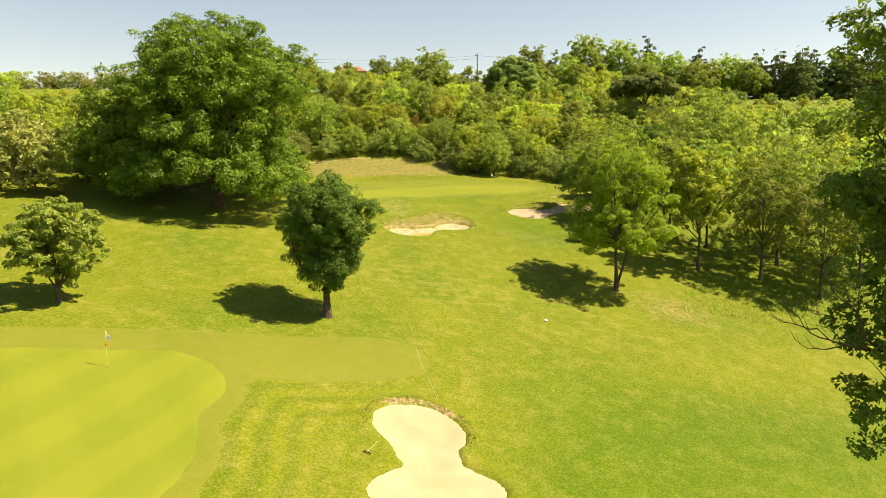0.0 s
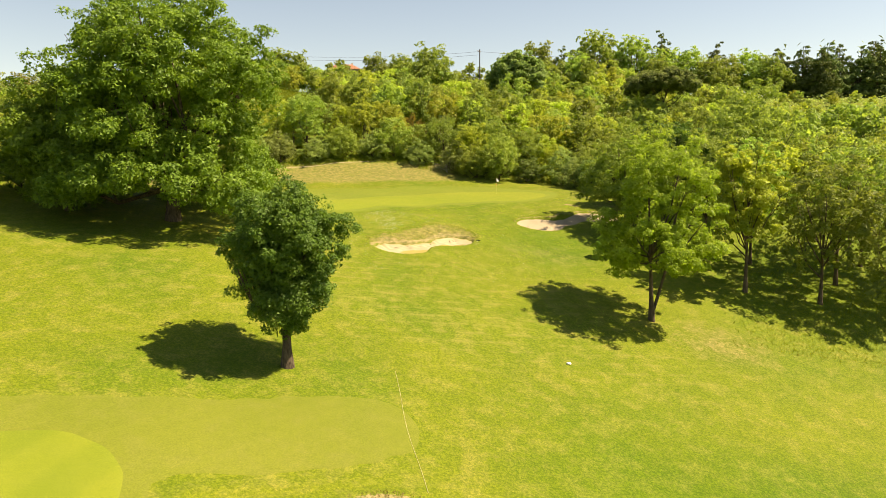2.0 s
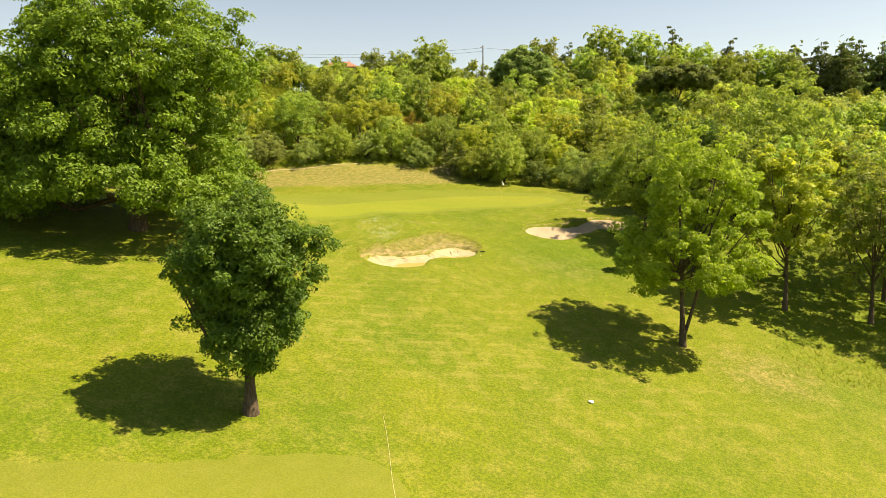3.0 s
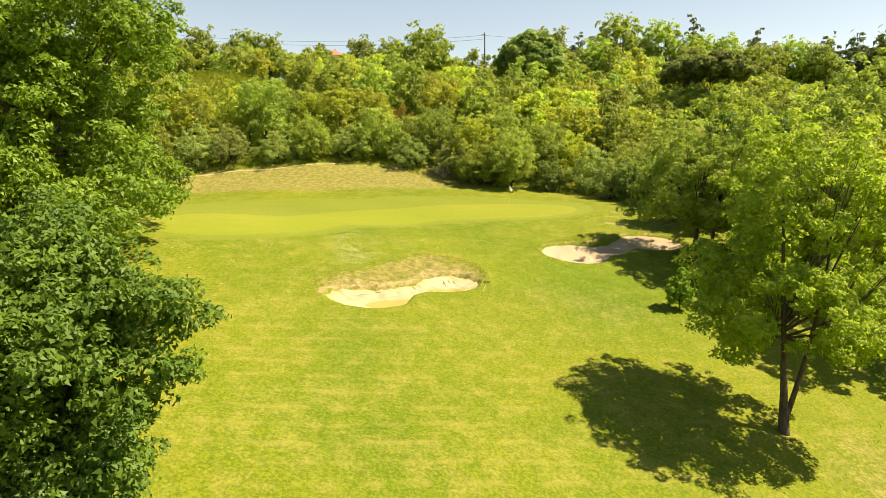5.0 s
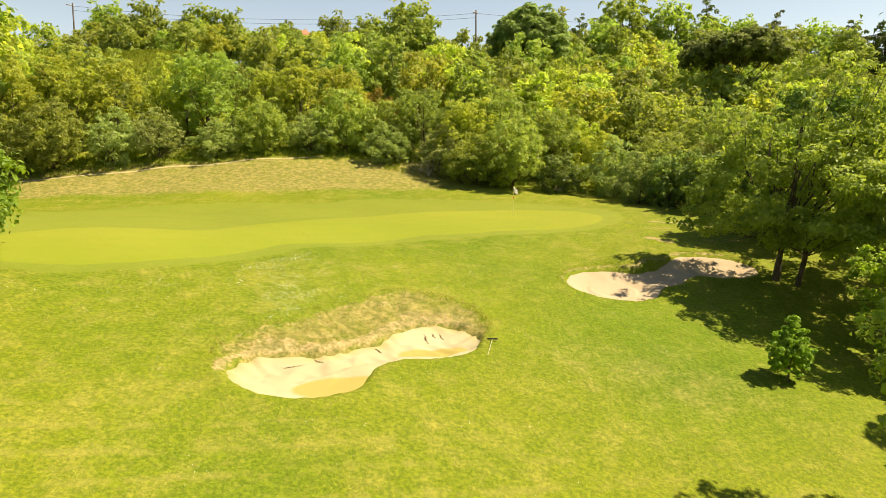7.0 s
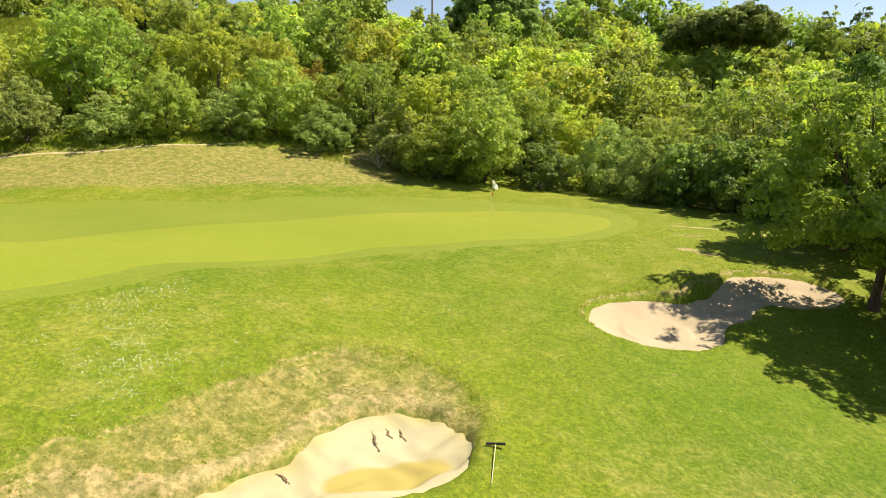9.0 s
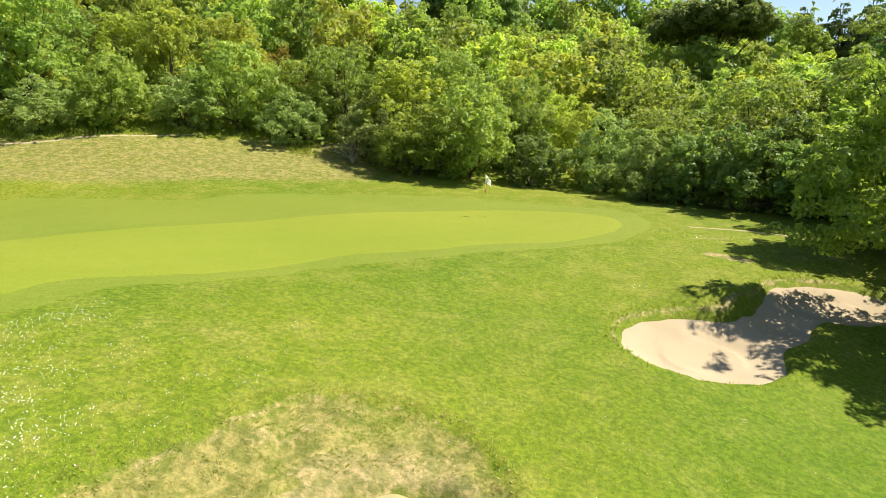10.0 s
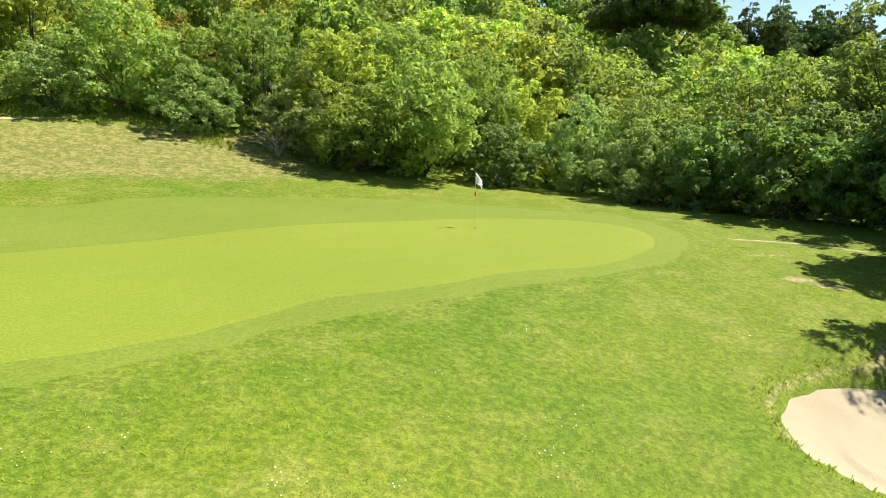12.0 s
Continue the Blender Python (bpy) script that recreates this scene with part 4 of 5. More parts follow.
wood_kind("round", "hill_tree", 34, ((0, 0, 4.8), (3.6, 3.5, 4.3)), 11500, 34, 0.165, LEAF_OAK, 0.15, 1.2, 8.0, 0.27, -0.97, 0.7, limbs=8, three=True, shell=0.62, near=0.55)
wood_kind("deep", "hill_shrub", 35, ((0, 0, 2.7), (2.9, 2.9, 2.9)), 8500, 34, 0.17, LEAF_DEEP, 0.10, 0.5, 5.0, 0.255, -0.98, limbs=7, three=True)
wood_kind("wispy", "hill_tree", 36, ((0, 0, 4.6), (2.4, 2.4, 4.4)), 8000, 40, 0.15, LEAF_LIME, 0.10, 0.9, 8.0, 0.25, -0.97, limbs=12, three=True)
wood_kind("rust", "hill_shrub", 37, ((0, 0, 2.3), (2.0, 2.0, 2.2)), 4000, 20, 0.13, LEAF_RUST, 0.07, 0.5, 4.0, 0.245, -0.97, limbs=8, three=True)
wood_kind("far_round", "hill_tree", 38, ((0, 0, 4.8), (3.7, 3.6, 4.2)), 1350, 16, 0.50, LEAF_OAK, 0.15, 1.2, 8.0, 0.33, -0.95, 0.7, limbs=3, three=True, shell=0.72, near=0.58)
wood_kind("far_lime", "young_hill_tree", 39, ((0, 0, 4.4), (3.2, 3.2, 4.1)), 1250, 15, 0.47, LEAF_LIME, 0.12, 0.9, 7.0, 0.33, -0.97, 0.7, limbs=3, three=True, shell=0.72, near=0.58)
wood_kind("far_mid", "hill_bush", 40, ((0, 0, 3.9), (3.5, 3.5, 3.8)), 1250, 15, 0.47, LEAF_MID, 0.12, 0.9, 7.0, 0.33, -0.97, 0.7, limbs=3, three=True, shell=0.72, near=0.58)
wood_kind("slope_round", "hill_tree", 43, ((0, 0, 4.8), (3.7, 3.6, 4.2)), 4000, 20, 0.30, LEAF_OAK, 0.15, 1.2, 8.0, 0.30, -0.95, 0.7, limbs=4, three=True, shell=0.66, near=0.56)
wood_kind("slope_lime", "young_hill_tree", 44, ((0, 0, 4.4), (3.2, 3.2, 4.1)), 3700, 18, 0.28, LEAF_LIME, 0.12, 0.9, 7.0, 0.30, -0.97, 0.7, limbs=4, three=True, shell=0.66, near=0.56)
wood_kind("slope_mid", "hill_bush", 45, ((0, 0, 3.9), (3.5, 3.5, 3.8)), 3700, 18, 0.28, LEAF_MID, 0.12, 0.9, 7.0, 0.30, -0.97, 0.7, limbs=4, three=True, shell=0.66, near=0.56)
for key, ob in KINDS.items():
    tagged(ob, SCRUB_LABEL[key], "tree" if "tree" in ob.name else "shrub", "hillside wood")
placed = set()


def crest_limit(x, y):
    """The scrub stays below this height where the hill falls away towards +x."""
    a = x / (y - 16)
    return 99.0 if a < 0.28 else float(np.interp(a, (0.28, 0.307, 0.385, 0.465, 0.6), (0.16, 0.136, 0.122, 0.096, 0.094))) * (y - 16) - 0.4


def put(key, x, y, s, sz=1.0, turn=None, sink=0.3):
    ob = KINDS[key]
    tall = {"thicket": 6.0, "grey": 5.4, "deep": 5.7, "rust": 4.6}.get(key, 9.0)
    if y > 110:
        s = min(s, (crest_limit(x, y) - float(land(x, y))) / (tall * sz))
        s = max(s, 0.34 if y < 178 else 0.0)
    if s < 0.25:
        return None
    m = pose(x, y, float(land(x, y)) - sink, 0, 0, rng_hill.uniform(0, 360) if turn is None else turn) @ Matrix.Diagonal((s, s, s * sz, 1))
    if key in placed:
        return copy_thing(ob, m @ Matrix.Diagonal((1 / ob.scale.x, 1 / ob.scale.y, 1 / ob.scale.z, 1)))
    placed.add(key)
    ob.matrix_basis = m
    return ob


def wood_edge(x):
    """Where the wood begins, seen across the slope."""
    if x < -6:
        return 122.0 + 0.33 * (x + 6)
    if x < 2:
        return 117.3 - 0.55 * (x + 2) - 0.35 * max(0.0, -2 - x)
    if x < 16:
        return 114.5 - 0.05 * x
    if x < 24:
        return 113.5 - 1.0 * (x - 16)
    return 105.5 - 0.15 * (x - 24)


def clearing(x, y):
    return -52 < x < -29 and 139 < y < 150 or x < -62 and 136 < y < 178


rows = [0.0, 4.0, 8.2, 12.6, 17.2, 22.0, 27.0, 32.2, 37.8, 43.6, 49.6, 56.0, 62.6, 69.6, 77.0]
for r, back in enumerate(rows):
    gap = 4.1 + 0.13 * r
    x = -62 - 4 * r + rng_hill.uniform(0, 3)
    while x < 58 + 6 * r:
        xx = x + rng_hill.uniform(-0.9, 0.9)
        yy = wood_edge(xx) + back + rng_hill.uniform(-1.3, 1.3) * (0.5 if r == 0 else 1.0) + 1.5
        x += gap * rng_hill.uniform(0.85, 1.2)
        if clearing(xx, yy) or yy > (176 if xx < 16 else 196):
            continue
        if r == 0 and not -42 < xx < 27:
            key = rng_hill.choice(("far_mid", "far_mid", "far_lime"))
            s = rng_hill.uniform(0.65, 0.9)
        elif r == 0:
            key = rng_hill.choice(("thicket", "grey", "thicket") if xx < -7 else ("thicket", "thicket", "grey") if xx < 4 else ("grey", "thicket", "grey", "deep") if xx < 12 else ("deep", "grey", "thicket"))
            s = rng_hill.uniform(0.85, 1.12)
        elif r < 3 and -42 < xx < 27:
            key = rng_hill.choice(("thicket", "lime", "round", "grey", "wispy", "lime", "lime", "rust", "thicket") if xx < 14 else ("round", "thicket", "lime", "thicket", "round"))
            s = rng_hill.uniform(0.8, 1.1)
        else:
            key = rng_hill.choice(("round", "lime", "mid", "lime", "mid", "round"))
            key = ("slope_" if r < 7 and -42 < xx < 52 else "far_") + key
            s = rng_hill.uniform(0.8, 1.15) * (1.0 if yy < 145 else 0.78 if yy < 176 else 1.0)
        if -18 < xx < -7 and r in (1, 2):
            s *= 1.2
        if xx < -56 and yy > 110:
            s *= 0.6
        if -52 < xx < -15 and 127 < yy < 139.5:
            s *= 0.52
        put(key, xx, yy, s, rng_hill.uniform(0.85, 1.15), sink=0.55 if r == 0 else 0.35)
for key, x, y, s in (("deep", 18.6, 108.8, 0.9), ("deep", 20.4, 105.4, 0.95), ("deep", 23.6, 107.0, 1.1), ("deep", 24.5, 103.0, 1.0), ("grey", 16.8, 111.2, 0.85), ("deep", 22.2, 103.4, 0.8), ("deep", 24.2, 97.0, 0.7)):
    put(key, x, y, s)

# bushes low on the far side of the big oak, and pale blossoming ones
blossom = tree("blossom_bush", 41, ((0, 0, 3.6), (4.0, 3.8, 3.9)), 8000, 34, 0.24, LEAF_BLOSSOM, 0.12, 0.6, 6.0, 0.27, -0.95, three=True)
tagged(stand(blossom, -43.5, 70.5, 0, (1.08, 1.08, 1.08)), "pale cream blossoming bush on the grassy hillside", "bush", "blossoming bushes")
for x, y, s in ((-49.5, 69.5, 1.15), (-47.5, 77.0, 0.9), (-53.0, 74.5, 1.0)):
    copy_thing(blossom, pose(x, y, float(land(x, y)) - 0.15, 0, 0, x * 7) @ Matrix.Diagonal((s, s, s, 1)))
ridge = tree("blossom_bush", 42, ((0, 0, 3.4), (4.0, 3.8, 3.7)), 2600, 30, 0.36, LEAF_BLOSSOM, 0.12, 0.6, 6.0, 0.27, -0.95, limbs=4, three=True)
tagged(stand(ridge, -141, 183, 0, (1, 1, 1), 2.0), "pale cream blossoming bush in the hedge along the ridge", "bush", "hedge on the ridge")
for i in range(22):
    x, y = -137 + 3.1 * i, 183 + 1.5 * math.sin(i * 2.3)
    s = 0.70 + 0.14 * math.sin(i * 3.7) + 0.08 * math.sin(i * 1.3)
    copy_thing(ridge, pose(x, y, float(land(x, y)) - 0.3, 0, 0, x * 37) @ Matrix.Diagonal((s * 1.15, s * 1.15, s, 1)))
for key, x, y, s in (("lime", -58, 94, 1.1), ("thicket", -54, 98, 1.2), ("wispy", -64, 98, 1.1), ("round", -62, 88, 1.1), ("lime", -49, 102, 1.1), ("round", -72, 104, 1.1), ("thicket", -44, 84, 1.1), ("deep", -42, 78, 1.0), ("thicket", -42, 92, 1.1),
                     ("lime", -78, 112, 1.2), ("round", -66, 114, 0.85), ("round", -88, 118, 1.15), ("lime", -92, 124, 1.2), ("thicket", -72, 122, 0.9), ("round", -60, 80, 1.2), ("lime", -66, 84, 1.1), ("lime", -48, 90, 1.15), ("lime", -52, 84, 1.2), ("thicket", -57, 106, 1.2), ("lime", -66, 106, 1.2), ("lime", -82, 120, 1.2), ("thicket", -96, 130, 1.2), ("lime", -84, 128, 1.1)):
    put(key, x, y, s)


# ---------------------------------------------------------------- trees on the skyline
def umbrella_pine(seed, rad, thick, bole, label):
    rng = np.random.default_rng(seed)
    lobes = []
    for i in range(44):
        a, k = i * 2.399963, math.sqrt((i + 0.5) / 44)
        lobes.append(((rad * 0.86 * k * math.cos(a), rad * 0.86 * k * math.sin(a), bole + thick * (0.32 + 0.42 * math.sqrt(max(0, 1 - k * k)) + rng.uniform(-0.08, 0.08))), (rad * 0.21, rad * 0.21, thick * 0.24)))
    P, N, S = fill(rng, lobes, 48000, 0.22)
    N[:, 2] += 0.4
    ob = new("umbrella_pine")
    V, Q = skeleton_of(rng, lobes, 0.28, bole * 0.6, bole + thick * 0.5, (0.4, 0.2), 14)
    hold(ob, "trunk", raw_mesh("trunk", V, Q, BARK, True))
    V, Q = leaves(rng, P, N, 0.25 * S, 0.3, 2.2, True)
    hold(ob, "crown", raw_mesh("crown", V, Q, LEAF_PINE))
    return tagged(ob, label, "pine tree", "umbrella pines")


stand(umbrella_pine(51, 5.8, 8.4, 4.0, "dark umbrella pine with a domed crown on the hill"), 11.6, 151.5)
stand(umbrella_pine(52, 7.2, 5.4, 6.6, "broad flat-domed umbrella pine standing above the wood"), 38.9, 147.0)


def cedar(seed, height, rad, name="cedar", material=LEAF_FIR, tiers=9, count=10000, wild=0.5):
    rng = np.random.default_rng(seed)
    lobes = []
    for t in range(tiers):
        f = t / (tiers - 1)
        z = height * (0.03 + 0.95 * f)
        rr = rad * (1 - 0.78 * f ** 1.7)
        for k in range(9 if f < 0.8 else 4):
            a = rng.uniform(0, 6.28)
            m = rr * rng.uniform(0.35, 0.85)
            lobes.append(((m * math.cos(a), m * math.sin(a), z + rng.uniform(-wild, wild)), (rr * 0.46 + 0.3, rr * 0.46 + 0.3, height * 0.03 + 0.25)))
    P, N, S = fill(rng, lobes, count, 0.28)
    ob = new(name)
    V, Q = skeleton_of(rng, lobes, 0.26, height * 0.2, height * 1.2, (0, 0), 16)
    hold(ob, "trunk", raw_mesh("trunk", V, Q, BARK, True))
    V, Q = leaves(rng, P, N, 0.36 * S, 0.3, 2.0, True)
    hold(ob, "crown", raw_mesh("crown", V, Q, material))
    return ob


first = tagged(stand(cedar(61, 16.2, 4.6), 52.0, 194), "dark layered cedar standing above the skyline wood", "conifer", "cedars on the hill")
for x, y, s, turn in ((26.6, 194, 0.78, 70), (66.5, 195, 0.86, 160), (31.0, 200, 0.7, 210), (-14.8, 194, 0.62, 20), (112, 204, 0.9, 100)):
    copy_thing(first, pose(x, y, float(land(x, y)) - 0.2, 0, 0, turn) @ Matrix.Diagonal((s, s, s, 1)))
fir = tagged(stand(cedar(62, 12.8, 4.5, "dark_pine", LEAF_FIR, 13, 9000, 0.9), 88, 194), "dark pointed pine in the clump on the skyline", "conifer", "dark pines")
for i, (x, y, s) in enumerate(((93, 192, 1.08), (97.5, 196, 1.05), (102, 193, 1.02), (107, 196, 1.12), (84, 198, 1.0), (112, 193, 1.12), (118, 197, 1.1), (124, 194, 1.08), (90, 189, 0.95), (105, 190, 0.98))):
    copy_thing(fir, pose(x, y, float(land(x, y)) - 0.2, 0, 0, 57 * i) @ Matrix.Diagonal((s, s, s, 1)))
crest = tagged(stand(tree("crest_tree", 63, ((0, 0, 8.0), (5.8, 5.8, 7.6)), 5200, 34, 0.62, LEAF_OAK, 0.28, 1.5, 14.0, 0.31, -0.97, three=True, shell=0.7, near=0.56), 35.0, 193, 0, (1.05, 1.05, 1.05)), "full green broadleaf tree on the hill's crest", "tree", "trees on the crest")
for i, (x, y, s) in enumerate(((44.5, 194, 0.94), (58.0, 192, 0.76), (74.5, 195, 0.72), (79.0, 192, 0.66), (20.4, 195, 0.84), (51.0, 190, 0.74), (67.0, 190, 0.64), (-5.5, 158, 0.74), (-18.0, 166, 0.55), (-35.5, 166, 0.55), (-40.0, 166, 0.58), (-13.0, 168, 0.55), (62.0, 186, 0.62), (48.0, 182, 0.6), (-48, 165, 0.6), (12.0, 176, 0.62), (28.0, 180, 0.66), (-56, 168, 0.6))):
    copy_thing(crest, pose(x, y, float(land(x, y)) - 0.2, 0, 0, 71 * i) @ Matrix.Diagonal((s, s, s, 1)))

# ---------------------------------------------------------------- low growth
def blades(name, seed, xs, ys, height, width, material, label, lean=0.45, per=3):
    """Tufts of single blades, each one a bent strip."""
    rng = np.random.default_rng(seed)
    x, y = np.repeat(xs, per) + rng.normal(0, 0.05, len(xs) * per), np.repeat(ys, per) + rng.normal(0, 0.05, len(xs) * per)
    n = len(x)
    z = land(x, y)
    h = height * rng.uniform(0.5, 1.2, n)
    a = rng.uniform(0, 6.28, n)
    w = width * rng.uniform(0.7, 1.3, n)
    lx, ly = np.cos(a) * h * lean * rng.random(n), np.sin(a) * h * lean * rng.random(n)
    b = rng.uniform(0, 6.28, n)
    wx, wy = np.cos(b) * w, np.sin(b) * w
    A = np.stack([x - wx, y - wy, z - 0.01], -1)
    B = np.stack([x + wx, y + wy, z - 0.01], -1)
    C = np.stack([x + wx * 0.5 + lx * 0.5, y + wy * 0.5 + ly * 0.5, z + h * 0.65], -1)
    D = np.stack([x + lx * 1.2, y + ly * 1.2, z + h], -1)
    V = np.stack([A, B, C, D], 1).reshape(-1, 3)
    return tagged(new(name, raw_mesh(name, V, np.arange(4 * n).reshape(-1, 4), material)), label, "grass", kind="stuff")


def outside(x, y, margin=0.25):
    d = np.minimum(np.minimum(blob(x, y, BUNKER_MID), blob(x, y, BUNKER_SIDE)), blob(x, y, BUNKER_FRONT))
    return (d > margin) & (blob(x, y, GREEN_FAR) > 1.7)


g = np.random.default_rng(71)
x, y = g.uniform(-9.5, 3.5, 42000), g.uniform(74, 86, 42000)
d, b = blob(x, y, MID_BANK), blob(x, y, BUNKER_MID)
drift = np.sin(x * 1.9 + 2 * np.sin(y)) * np.sin(y * 2.2) + 0.5 * np.sin(x * 5.1 + y * 3)
k = (d < 0.35) & (b > 0.3) & (g.random(42000) < np.where(drift < 0, 0.40, 0.12))
blades("bank_grass", 73, x[k], y[k], 0.035, 0.007, BLADES_DRY, "dry straw-coloured grass on the eroded bunker bank", 2.2)
k = (d < 0.1) & (b > 0.4) & (g.random(42000) < np.where(drift > 0.3, 0.26, 0.03))
blades("bank_weeds", 78, x[k], y[k], 0.028, 0.012, BLADES_FRESH, "green weeds on the eroded bunker bank", 2.0)
k = (d > -0.4) & (d < 0.15) & (b > 0.35) & (y - 0.55 * x > 79) & (g.random(42000) < 0.10 + 0.3 * (drift > 0.2))
blades("lip_tufts", 77, x[k], y[k], 0.045, 0.006, BLADES_DRY, "overhanging brown tufts along the worn lip of the bank", 2.0)
x, y = g.uniform(-6, 4, 6000), g.uniform(30, 42.5, 6000)
d = blob(x, y, BUNKER_FRONT)
k = (d > 0.02) & (d < 0.5) & (y > 37.5)
blades("lip_grass", 74, x[k], y[k], 0.10, 0.014, BLADES_DRY, "dry reddish grass along the lip of the near bunker", 0.8)
x, y = g.uniform(4.5, 20, 16000), g.uniform(85, 95.5, 16000)
d = blob(x, y, BUNKER_SIDE)
k = (d > 0.03) & (d < 0.45) & (g.random(16000) < np.where(y - 0.55 * x > 83.8, 0.75, 0.3))
blades("lip_grass", 70, x[k], y[k], 0.07, 0.012, BLADES_FRESH, "fringe of longer grass hanging over the edge of the side bunker", 1.1)
x, y = g.uniform(-50, 24, 26000), g.uniform(100, 126, 26000)
e = np.array([wood_edge(v) for v in x])
k = (y > e - 0.6) & (y < e + 3.0) & (x < -4)
blades("tall_grass", 75, x[k], y[k], 0.36, 0.014, BLADES, "tall unmown grass at the foot of the thicket", 0.7)
x, y = g.uniform(-54, -27, 9000), g.uniform(138, 151, 9000)
blades("meadow_grass", 79, x, y, 0.45, 0.03, BLADES, "tall pale green meadow grass in the clearing on the hill", 0.5, 2)
x, y = g.uniform(17, 50, 14000), g.uniform(66, 104, 14000)
k = g.random(14000) < ease(x - 0.4 * (y - 70), 20, 30)
blades("bank_rough", 76, x[k], y[k], 0.15, 0.018, BLADES, "long rough grass on the bank under the trees", 0.7)


def undergrowth():
    rng = np.random.default_rng(81)
    n = 36000
    x, y = rng.uniform(-110, 120, n), rng.uniform(98, 182, n)
    e = np.array([wood_edge(v) for v in x])
    clear = ((x > -52) & (x < -29) & (y > 139) & (y < 150)) | ((x < -62) & (y > 136) & (y < 178))
    k = (y > e + 2.2) & ~clear
    x, y = x[k], y[k]
    h = 0.9 + 0.9 * np.sin(x * 0.8 + np.sin(y * 0.6)) * np.sin(y * 0.7)
    z = land(x, y) + np.maximum(0.1, h) * rng.random(len(x)) + 0.05
    P = np.stack([x, y, z], -1)
    N = np.tile((0.1, -0.4, 1.0), (len(x), 1))
    V, Q = leaves(rng, P, N, 0.36)
    return tagged(new("undergrowth", raw_mesh("undergrowth", V, Q, LEAF_OAK)), "low brambles and undergrowth covering the hillside between trees", "undergrowth", kind="stuff")


undergrowth()


def tufts(name, seed, count, material, height, width, label, patchy, lean=0.9):
    """Single standing blades and weeds in small tufts through the sward, in drifts."""
    rng = np.random.default_rng(seed)
    y = 64 + 36 * rng.random(count) ** 0.9
    x = rng.uniform(-15, 18, count)
    drift = np.sin(x * 0.9 + 1.7 * np.sin(y * 0.53 + seed)) * np.sin(y * 0.8 + 1.3 * np.sin(x * 0.61)) + 0.6 * np.sin(x * 2.9 + seed) * np.sin(y * 3.3 + x)
    k = (rng.random(count) < ease(drift, -patchy, 1.1)) & outside(x, y, 0.35) & (blob(x, y, GREEN_FAR + APRON_FAR) > 0.3)
    x, y = np.repeat(x[k], 4) + rng.normal(0, 0.035, 4 * k.sum()), np.repeat(y[k], 4) + rng.normal(0, 0.035, 4 * k.sum())
    n = len(x)
    z = land(x, y)
    h, a, b = height * rng.uniform(0.5, 1.3, n), rng.uniform(0, 6.28, n), rng.uniform(0, 6.28, n)
    w = width * rng.uniform(0.6, 1.4, n)
    A = np.stack([x - np.cos(b) * w, y - np.sin(b) * w, z - 0.01], -1)
    B = np.stack([x + np.cos(b) * w, y + np.sin(b) * w, z - 0.01], -1)
    C = np.stack([x + np.cos(a) * h * lean, y + np.sin(a) * h * lean, z + h], -1)
    return tagged(new(name, raw_mesh(name, np.stack([A, B, C], 1).reshape(-1, 3), np.arange(3 * n).reshape(-1, 3), material)), label, "grass", kind="stuff")


tufts("turf_tufts", 83, 80000, BLADES_FRESH, 0.034, 0.011, "low tufts of fresh green grass standing in the mown turf", 0.5, 1.4)
tufts("straw_tufts", 84, 36000, BLADES_DRY, 0.020, 0.009, "short straw-coloured blades scattered through the mown turf", 0.2, 2.4)
tufts("clover_tufts", 85, 40000, LEAF_LIME, 0.016, 0.020, "small bright clover leaves growing in the mown turf", 0.0, 2.6)


def daisies():
    rng = np.random.default_rng(91)
    spots = [(-6.9, 80.5, 1.0, 0.8, 700), (-5.8, 82.3, 0.9, 0.6, 500), (-8.2, 86.7, 1.9, 0.8, 1000), (-7.7, 83.4, 1.2, 1.0, 900), (-10.4, 85.6, 1.8, 1.1, 1100), (-7.1, 81.6, 0.8, 0.5, 500), (-8.4, 85.0, 1.6, 1.0, 900), (-4.4, 84.2, 1.4, 0.6, 300),
             (3.0, 92.4, 0.4, 0.2, 60), (1.6, 88.0, 0.4, 0.2, 40), (-3.2, 87.5, 1.2, 0.6, 60), (-0.4, 90.3, 1.2, 0.4, 60), (8.8, 92.5, 0.4, 0.2, 40), (1.1, 88.8, 1.4, 0.4, 50), (13.0, 99.4, 2.2, 0.6, 260), (2.5, 77.0, 4.5, 3.0, 400), (-3.0, 72.5, 6.0, 2.0, 600), (-14, 79, 3, 2, 600), (0, 85.5, 6, 1.5, 200), (11.5, 100.8, 2.5, 0.7, 160), (-9, 76, 2.5, 2.5, 500), (6, 82, 3, 2, 240), (-12, 83, 2, 2, 600)]
    P = []
    for cx, cy, sx, sy, n in spots:
        m = max(3, n // 20)
        P.append((np.stack([rng.normal(cx, sx * 0.85, m), rng.normal(cy, sy * 0.85, m)], -1)[:, None] + rng.normal(0, 0.2, (m, 5, 2))).reshape(-1, 2))
    P = np.concatenate(P)
    P = P[outside(P[:, 0], P[:, 1], 0.5)]
    n = len(P)
    z = land(P[:, 0], P[:, 1]) + 0.020
    r = rng.uniform(0.006, 0.012, n)
    V = []
    for a in range(6):
        w = a * math.pi / 3
        V.append(np.stack([P[:, 0] + r * math.cos(w), P[:, 1] + 0.75 * r * math.sin(w), z + r * (0.6 * math.sin(w) - 0.15 * math.cos(w))], -1))
    V = np.stack(V, 1).reshape(-1, 3)
    Q = np.concatenate([np.arange(n)[:, None] * 6 + np.array((0, 1, 2, 3)), np.arange(n)[:, None] * 6 + np.array((0, 3, 4, 5))])
    return tagged(new("daisies", raw_mesh("daisies", V, Q, WHITE_CLOTH)), "small white daisies scattered through the grass", "flowers", kind="stuff")


daisies()


